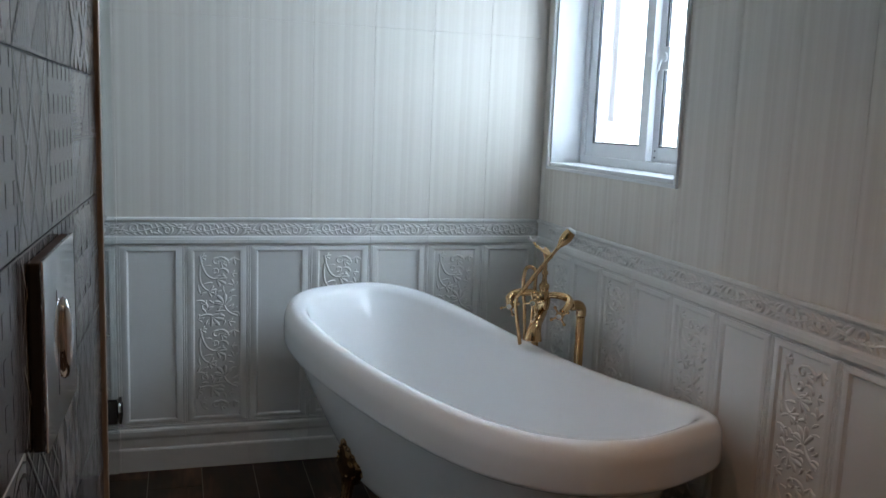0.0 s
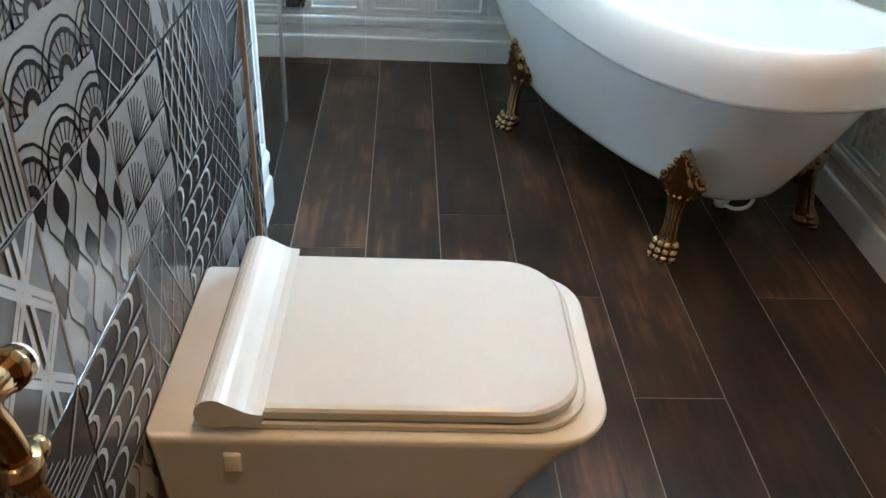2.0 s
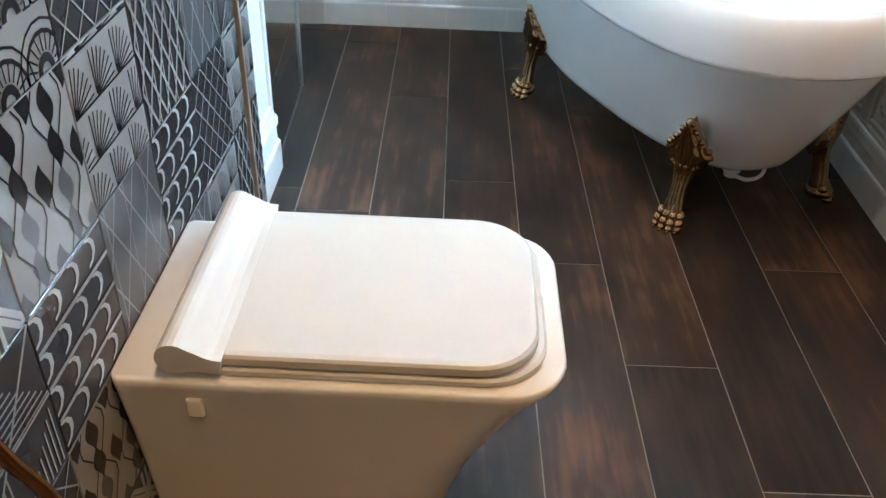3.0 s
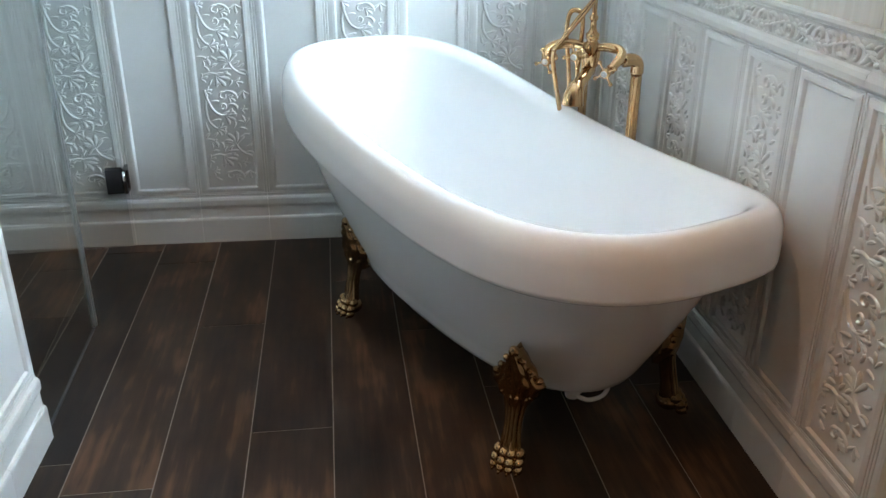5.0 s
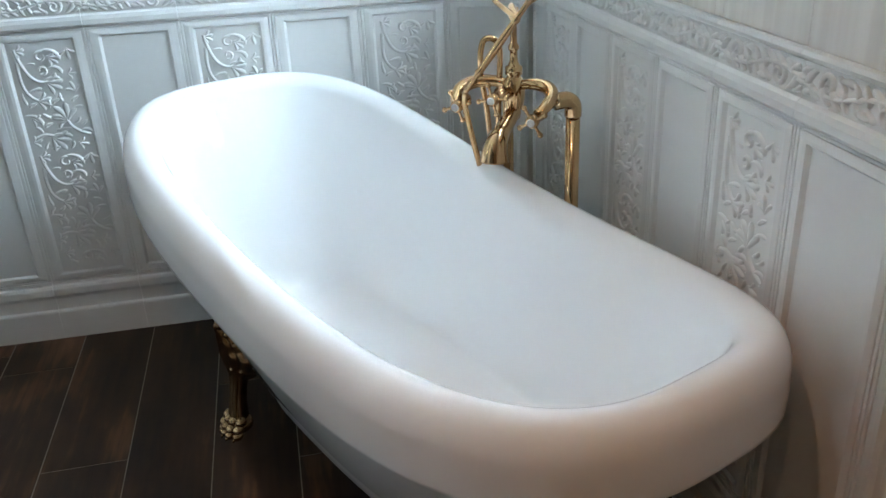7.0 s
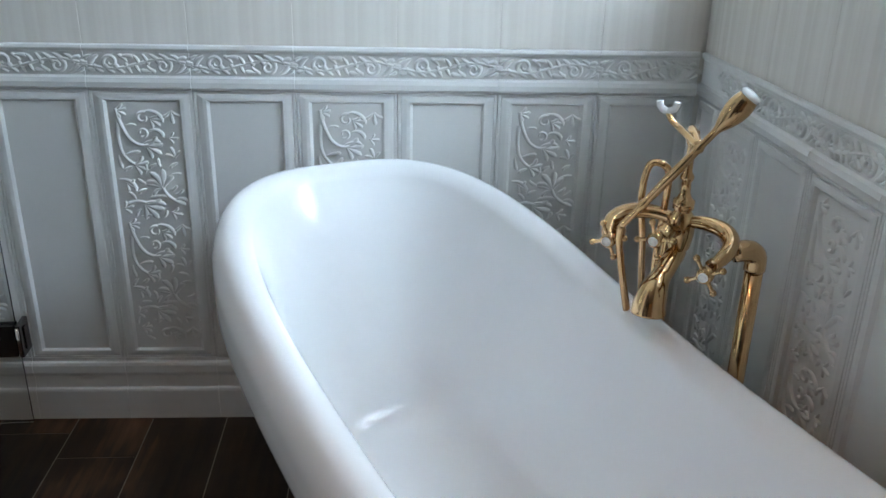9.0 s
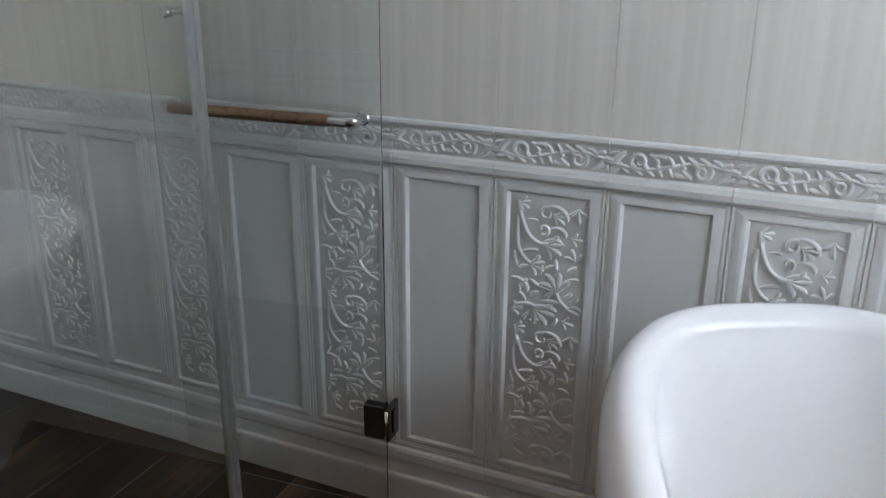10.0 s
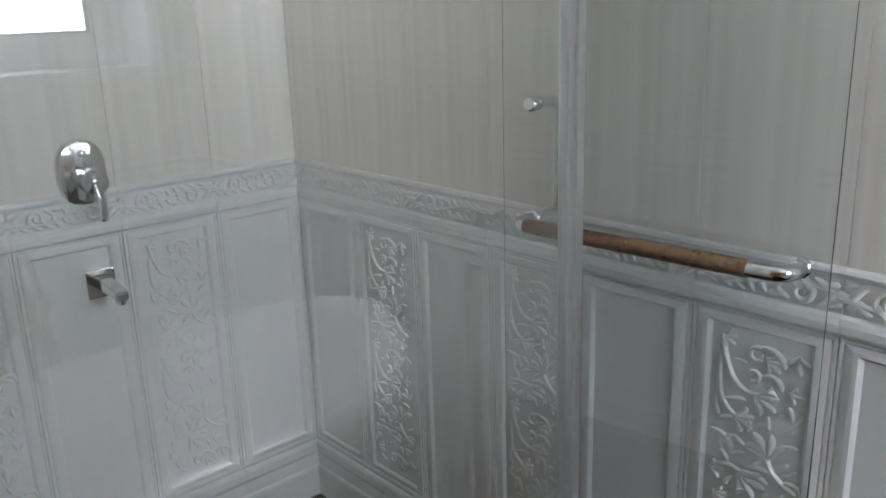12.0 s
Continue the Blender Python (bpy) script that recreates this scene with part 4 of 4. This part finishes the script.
door = thing("shower_door", "clear glass shower door swung open against the wall", "shower door", DOOR)
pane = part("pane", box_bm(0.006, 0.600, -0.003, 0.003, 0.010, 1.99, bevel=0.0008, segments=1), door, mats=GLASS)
pane.visible_shadow = False
bm = box_bm(0.008, 0.062, -0.016, -0.0045, 0.214, 0.304, bevel=0.002)
add_box(bm, 0.008, 0.062, 0.0045, 0.014, 0.214, 0.304, bevel=0.002)
add_box(bm, -0.012, 0.010, -0.020, -0.002, 0.228, 0.290, bevel=0.002)
add_box(bm, -0.008, 0.004, -0.042, 0.018, 0.214, 0.304, bevel=0.002)
hinge = part("hinge", bm, door, "square dark chrome glass hinge", mats=DARK_METAL)
part("hinge_pin", tube_bm([(0.0, 0.014, 0.222), (0.0, 0.014, 0.296)], 0.006), hinge, mats=CHROME, smooth=True)
# towel bar on the room side
bz, s0, s1 = 1.000, 0.046, 0.530
bm = tube_bm(spline([(s0, 0.005, bz), (s0, 0.030, bz), (s0 + 0.006, 0.046, bz), (s0 + 0.024, 0.054, bz), (s0 + 0.06, 0.055, bz), ((s0 + s1) / 2, 0.055, bz), (s1 - 0.06, 0.055, bz), (s1 - 0.024, 0.054, bz), (s1 - 0.006, 0.046, bz), (s1, 0.030, bz), (s1, 0.005, bz)], 6), 0.0125, sides=14)
lathe(bm, [(0.0, 0.0), (0.0155, 0.0), (0.0155, 0.004), (0.0, 0.005)], Matrix.Translation((s0, 0.0045, bz)) @ pose(0, 0, 0, -90, 0, 0), 18)
lathe(bm, [(0.0, 0.0), (0.0155, 0.0), (0.0155, 0.004), (0.0, 0.005)], Matrix.Translation((s1, 0.0045, bz)) @ pose(0, 0, 0, -90, 0, 0), 18)
bar = part("towel_bar", bm, door, "round chrome towel bar", mats=CHROME, smooth=True)
# thin added sleeve: the chrome's brown reflection of the room, put in as colour
bm = tube_bm([(s0 + 0.055, 0.055, bz), (s0 + 0.057, 0.055, bz), (s1 - 0.024, 0.0542, bz), (s1 - 0.022, 0.0542, bz)], lambda s: 0.0136 if 0 < s < 1 else 0.0127, sides=18)
part("bar_sleeve", bm, bar, "mottled brown reflection painted round the chrome bar", mats=BROWN_REFLECTION, smooth=True)
bm = tube_bm(spline([(s1, -0.005, bz), (s1 - 0.002, -0.046, bz), (s1 - 0.006, -0.057, bz + 0.008), (s1 - 0.010, -0.060, bz + 0.03), (s1 - 0.010, -0.060, bz + 0.10), (s1 - 0.010, -0.060, bz + 0.175), (s1 - 0.006, -0.057, bz + 0.197), (s1 - 0.002, -0.046, bz + 0.205), (s1, -0.005, bz + 0.205)], 6), 0.0100, sides=12)
lathe(bm, [(0.0, 0.0), (0.0135, 0.0), (0.0135, 0.010), (0.010, 0.014), (0.0, 0.015)], Matrix.Translation((s1, 0.0045, bz + 0.205)) @ pose(0, 0, 0, -90, 0, 0), 18)
lathe(bm, [(0.0, -0.005), (0.0125, -0.005), (0.0125, 0.0), (0.0, 0.0)], Matrix.Translation((s1, -0.0045, bz + 0.205)) @ pose(0, 0, 0, -90, 0, 0), 18)
part("pull_handle", bm, door, "chrome D-shaped pull handle", mats=CHROME, smooth=True)

# ---- shower valve and spout ----
valve = thing("shower_valve", "chrome single-lever shower valve on the tiled wall", "shower valve", pose(SHOWER_X, 2.648, 1.043))
bm = bmesh.new()
loft(bm, [[Vector((x, 0.055 * s * math.copysign(abs(math.cos(a)) ** 0.8, math.cos(a)), 0.073 * s * math.copysign(abs(math.sin(a)) ** 0.8, math.sin(a)))) for a in (2 * math.pi * k / 36 for k in range(36))]
          for x, s in ((0.0005, 1.0), (0.007, 1.0), (0.011, 0.96), (0.013, 0.88))])
part("plate", bm, valve, "rounded chrome cover plate", mats=CHROME, smooth=True)
bm = tube_bm([(0.012, 0, -0.012), (0.060, 0, -0.012)], 0.021, sides=20)
part("cartridge", bm, valve, mats=CHROME, smooth=True)
bm = tube_bm([(0.050, 0, -0.012), (0.084, 0.004, -0.014)], 0.026, sides=20)
tube(bm, spline([(0.074, 0.006, -0.022), (0.082, 0.010, -0.06), (0.082, 0.010, -0.098)], 5), lambda s: 0.017 - 0.003 * s, sides=14, flat=0.5)
part("lever", bm, valve, "chrome lever handle", mats=CHROME, smooth=True)
bm = bmesh.new()
ball(bm, (0.013, 0.004, 0.043), 0.008, (0.7, 1.4, 1.0))
part("diverter", bm, valve, mats=CHROME, smooth=True)
tap = thing("shower_spout", "square chrome wall spout below the valve", "spout", pose(SHOWER_X, 2.655, 0.785))
part("flange", box_bm(0.0005, 0.009, -0.033, 0.033, -0.033, 0.033, bevel=0.002), tap, mats=CHROME)
bm = bmesh.new()
loft(bm, [[Vector((x, sy * w, z0 + sz * h)) for sy, sz in ((-1, -1), (1, -1), (1, 1), (-1, 1))] for x, w, h, z0 in ((0.009, 0.017, 0.014, 0.006), (0.08, 0.016, 0.012, 0.002), (0.118, 0.0155, 0.012, -0.003), (0.126, 0.014, 0.010, -0.006))])
bmesh.ops.bevel(bm, geom=list(bm.edges), offset=0.003, segments=2, affect="EDGES")
body = part("body", bm, tap, mats=CHROME)
bm = lathe(bmesh.new(), [(0.0, -0.024), (0.010, -0.024), (0.010, -0.010), (0.0, -0.010)], Matrix.Translation((0.116, 0, 0)), 14)
part("aerator", bm, body, mats=CHROME)

# ---- patterned feature tiles ----
PITCH = 0.2


def poly(bm, pts, mat, level):
    vs = [bm.verts.new((0.0004 * level, (x - 0.5) * (PITCH - 0.003), (z - 0.5) * (PITCH - 0.003))) for x, z in pts]
    try:
        f = bm.faces.new(vs)
    except ValueError:
        return
    f.material_index = mat
    if f.normal.length == 0:
        f.normal_update()
    if f.normal.x < 0:
        f.normal_flip()


def clip01(pts):
    """Cuts a polygon to the tile."""
    for axis, sign, lim in ((0, 1, 0.0), (0, -1, -1.0), (1, 1, 0.0), (1, -1, -1.0)):
        out = []
        for a, b in zip(pts, pts[1:] + pts[:1]):
            da, db = sign * a[axis] - lim, sign * b[axis] - lim
            if da >= 0:
                out.append(a)
            if (da >= 0) != (db >= 0):
                s = da / (da - db)
                out.append((a[0] + (b[0] - a[0]) * s, a[1] + (b[1] - a[1]) * s))
        pts = out
        if len(pts) < 3:
            return []
    return pts


def shape(bm, pts, mat, level=1):
    pts = clip01(list(pts))
    if len(pts) >= 3:
        poly(bm, pts, mat, level)


def stripe(bm, a, b, w, mat, level=2):
    d = Vector((b[0] - a[0], b[1] - a[1]))
    if d.length < 1e-6:
        return
    n = Vector((-d.y, d.x)).normalized() * (w / 2)
    shape(bm, [(a[0] - n.x, a[1] - n.y), (b[0] - n.x, b[1] - n.y), (b[0] + n.x, b[1] + n.y), (a[0] + n.x, a[1] + n.y)], mat, level)


def leaf_weave(bm):
    for c in range(-1, 6):
        for r in range(-1, 6):
            x, z = 0.04 + c * 0.23, r * 0.25 + (0.125 if c % 2 else 0.0)
            up = [(x - 0.005, z - 0.135)] + [(x + 0.075 * math.sin(math.pi * s / 6) + 0.02 * math.sin(2 * math.pi * s / 6), z - 0.135 + 0.27 * s / 6) for s in range(1, 6)] + [(x + 0.005, z + 0.135)]
            down = [(x - 0.075 * math.sin(math.pi * s / 6) + 0.02 * math.sin(2 * math.pi * s / 6), z - 0.135 + 0.27 * s / 6) for s in range(5, 0, -1)]
            if (c + r) % 2 == 0 or c % 2:
                shape(bm, up + down, 1 if z > 0.45 else 2)
        pts = [(0.04 + c * 0.23 + 0.115 + 0.07 * math.sin(2 * math.pi * (s / 12) * 2 + c * math.pi), s / 12) for s in range(13)]
        for a, b in zip(pts, pts[1:]):
            stripe(bm, a, b, 0.012, 1)


def fans(bm):
    for c in range(-1, 4):
        for r in range(-1, 4):
            x, z = c * 0.34 + (0.17 if r % 2 else 0), r * 0.34 - 0.05
            for k in range(8):
                a = radians(8 + k * 12)
                stripe(bm, (x + 0.02 * math.cos(a), z + 0.02 * math.sin(a)), (x + 0.30 * math.cos(a), z + 0.30 * math.sin(a)), 0.011, 1)
            stripe(bm, (x, z), (x + 0.36, z), 0.014, 1)
            shape(bm, [(x, z), (x + 0.07, z), (x + 0.05, z + 0.05), (x, z + 0.07)], 1, 3)


def lattice(bm, line, w, step=0.25):
    for k in range(-6, 12):
        o = k * step
        stripe(bm, (o, 0), (o + 0.6, 1), w, line)
        stripe(bm, (o + 0.6, 0), (o, 1), w, line, 3)
        stripe(bm, (o + 0.05, 0), (o + 0.05, 1), w * 0.6, line, 4)


def star_lattice(bm):
    for k in range(-3, 5):
        o = k * 0.5
        for q in (-0.035, 0.035):
            stripe(bm, (o + q, 0), (o + q + 1.0, 1.0), 0.040, 4)
            stripe(bm, (o + 1.0 + q, 0), (o + q, 1.0), 0.040, 4, 3)
            stripe(bm, (o + 0.25 + q, 0), (o + 0.25 + q, 1), 0.036, 4, 4)


def peacock(bm):
    for c in range(-1, 4):
        for r in range(-1, 4):
            x, z = c * 0.42 + (0.21 if r % 2 else 0), r * 0.36
            for r0, r1, m in ((0.05, 0.10, 1), (0.20, 0.225, 1), (0.27, 0.285, 1)):
                for s in range(9):
                    a0, a1 = radians(s * 20), radians(s * 20 + 20)
                    shape(bm, [(x + r0 * math.cos(a0), z + r0 * math.sin(a0)), (x + r1 * math.cos(a0), z + r1 * math.sin(a0)), (x + r1 * math.cos(a1), z + r1 * math.sin(a1)), (x + r0 * math.cos(a1), z + r0 * math.sin(a1))], m, 2)
            for k in range(11):
                a = radians(k * 18)
                stripe(bm, (x + 0.11 * math.cos(a), z + 0.11 * math.sin(a)), (x + 0.20 * math.cos(a), z + 0.20 * math.sin(a)), 0.012, 1, 3)


def scales(bm):
    for r in range(-1, 6):
        stripe(bm, (0, r * 0.25), (1, r * 0.25), 0.03, 0, 3)
        for c in range(-1, 6):
            x, z = c * 0.25, r * 0.25
            for s in range(5):
                a0, a1 = radians(-90 + s * 36), radians(-54 + s * 36)
                shape(bm, [(x + 0.08 * math.cos(a0), z + 0.14 + 0.08 * math.sin(a0)), (x + 0.125 * math.cos(a0), z + 0.14 + 0.10 * math.sin(a0)), (x + 0.125 * math.cos(a1), z + 0.14 + 0.10 * math.sin(a1)), (x + 0.08 * math.cos(a1), z + 0.14 + 0.08 * math.sin(a1))], 4, 2)


def hatch(bm, m=1):
    for k in range(-1, 3):
        for q in range(10):
            s = q / 10
            stripe(bm, (k * 0.5 + s * 0.5, 0.02), (k * 0.5 + s * 0.5, 0.02 + 0.46 * s), 0.014, m)
            stripe(bm, (k * 0.5, 0.52 + s * 0.46), (k * 0.5 + 0.5 * (1 - s), 0.52 + s * 0.46), 0.014, m)
    stripe(bm, (0, 0.5), (1, 0.5), 0.02, m, 3)
    stripe(bm, (0, 0), (1, 1), 0.02, m, 3)


def grid_lines(bm):
    for k in range(-4, 8):
        stripe(bm, (k * 0.25, 0), (k * 0.25 + 1, 1), 0.014, 0)
        stripe(bm, (k * 0.25 + 1, 0), (k * 0.25, 1), 0.014, 0, 3)


def bars(bm):
    for c in range(6):
        for r in range(5):
            shape(bm, [(c * 0.18 + 0.03, r * 0.22 + 0.03), (c * 0.18 + 0.10, r * 0.22 + 0.03), (c * 0.18 + 0.10, r * 0.22 + 0.15), (c * 0.18 + 0.03, r * 0.22 + 0.15)], 2)


PATTERNS = {"weave": (0, leaf_weave), "fans": (0, fans), "lattice": (3, lambda b: lattice(b, 0, 0.030, 0.2)), "star": (2, star_lattice), "peacock": (0, peacock),
            "scales": (3, scales), "hatch": (0, hatch), "dark_grid": (3, grid_lines), "smoke": (2, lambda b: lattice(b, 0, 0.014, 0.34)), "plain": (2, bars), "dark_hatch": (3, lambda b: hatch(b, 0))}
TILE_BODY, TILE_PRINT = {}, {}
for key, (ground, draw) in PATTERNS.items():
    h = PITCH / 2 - 0.0012
    b = box_bm(-0.008, 0.0, -h, h, -h, h)
    edges = [e for e in b.edges if all(v.co.x > -0.001 for v in e.verts)]
    bmesh.ops.bevel(b, geom=edges, offset=0.001, segments=1, affect="EDGES")
    TILE_BODY[key] = as_mesh("patterned_tile", b, PRINTS[ground])
    b = bmesh.new()
    draw(b)
    TILE_PRINT[key] = as_mesh("print", b, PRINTS)
# rows from z 0.72: what each tile shows, from y 0.29 towards the wall's end
CHOSEN = {(3, 0): "star", (3, 1): "weave", (3, 2): "fans", (3, 3): "lattice", (3, 4): "smoke",
          (4, 0): "hatch", (4, 1): "peacock", (4, 2): "dark_grid", (4, 3): "weave", (4, 4): "smoke",
          (2, 0): "dark_hatch", (2, 1): "scales", (2, 2): "smoke", (2, 3): "scales", (2, 4): "dark_grid",
          (1, 0): "dark_grid", (1, 1): "weave", (1, 2): "star", (5, 0): "plain", (5, 1): "plain", (5, 2): "smoke", (5, 3): "plain", (5, 4): "fans",
          (6, 0): "plain", (6, 1): "plain", (6, 2): "smoke", (6, 3): "plain", (6, 4): "hatch"}
picker = random.Random(7)
names_of = sorted(PATTERNS)
for r in range(-1, 13):
    for c in range(-9, 6):
        yc, zc = 0.368 + PITCH * (c + 0.5), 0.047 + PITCH * (r + 0.5)
        zc0, zc1 = zc - PITCH / 2, zc + PITCH / 2
        if zc1 > CEILING + 0.06 or zc0 < -0.16 or yc - PITCH / 2 < FRONT_Y - 0.1:
            continue
        key = CHOSEN.get((r, c)) or picker.choice(names_of)
        tile = part("patterned_tile", TILE_BODY[key], wall_feature, m=Matrix.Translation((TILE_X, yc, zc)))
        part("print", TILE_PRINT[key], tile)
trim = part("edge_profile", box_bm(TILE_X - 0.014, TILE_X + 0.009, TILE_END_Y - 0.006, TILE_END_Y + 0.006, 0, CEILING, bevel=0.003), wall_feature, "slim bronze edge profile", mats=TRIM_METAL)
part("end_cladding", box_bm(STUB_X, TILE_X - 0.014, TILE_END_Y - 0.002, TILE_END_Y + 0.008, 0, CEILING), wall_feature, mats=WHITE_TILE)

# ---- wall tiles ----
clad(wall_back, wall_frame((0, BACK_Y, 0), (1, 0, 0), (0, 1, 0)), SHOWER_X, RIGHT_X, 0.0, False)
clad(wall_right, wall_frame((RIGHT_X, 0, 0), (0, -1, 0), (1, 0, 0)), -BACK_Y, -0.562, -1.642, True, hole=(-WIN_Y1, -WIN_Y0, WIN_Z0, WIN_Z1))
clad(wall_shower, wall_frame((SHOWER_X, 0, 0), (0, 1, 0), (-1, 0, 0)), STUB_Y, BACK_Y, BACK_Y - 0.24 * 5, False)
clad(wall_partition, wall_frame((STUB_X, 0, 0), (0, 1, 0), (-1, 0, 0)), TILE_END_Y + 0.010, STUB_Y, STUB_Y - 0.24, False)
clad(wall_partition, wall_frame((0, STUB_Y, 0), (-1, 0, 0), (0, -1, 0)), -STUB_X, -SHOWER_X, 0.0, False)

# ---- floor planks ----
PW, PL = 0.198, 1.20
random.seed(3)
OFFS = {4: 1.255, 3: 1.615, 5: 0.93, 2: 0.80, 1: 1.35, 0: 0.62}
FLOOR_TURN = pose(0.7, 2.0, 0, 0, 0, 0.9)
for k in range(-9, 9):
    off = OFFS.get(k, (k * 0.47) % PL)
    x0, x1 = 0.12 + PW * k, 0.12 + PW * (k + 1)
    y = off - PL * 4
    while y < 3.2:
        a, b = max(y, FRONT_Y - 0.1), min(y + PL, 3.28)
        if b - a > 0.02:
            ln = round(b - a, 4)

            def plank(ln=ln):
                q = box_bm(-PW / 2 + 0.0011, PW / 2 - 0.0011, -ln / 2 + 0.0011, ln / 2 - 0.0011, -0.010, 0.0)
                es = [e for e in q.edges if all(v.co.z > -0.001 for v in e.verts)]
                bmesh.ops.bevel(q, geom=es, offset=0.0009, segments=1, affect="EDGES")
                return as_mesh("plank", q, WOOD)
            part("plank", keep(("plank", ln), plank), floor, m=FLOOR_TURN @ Matrix.Translation(((x0 + x1) / 2 - 0.7, (a + b) / 2 - 2.0, 0)))
        y += PL
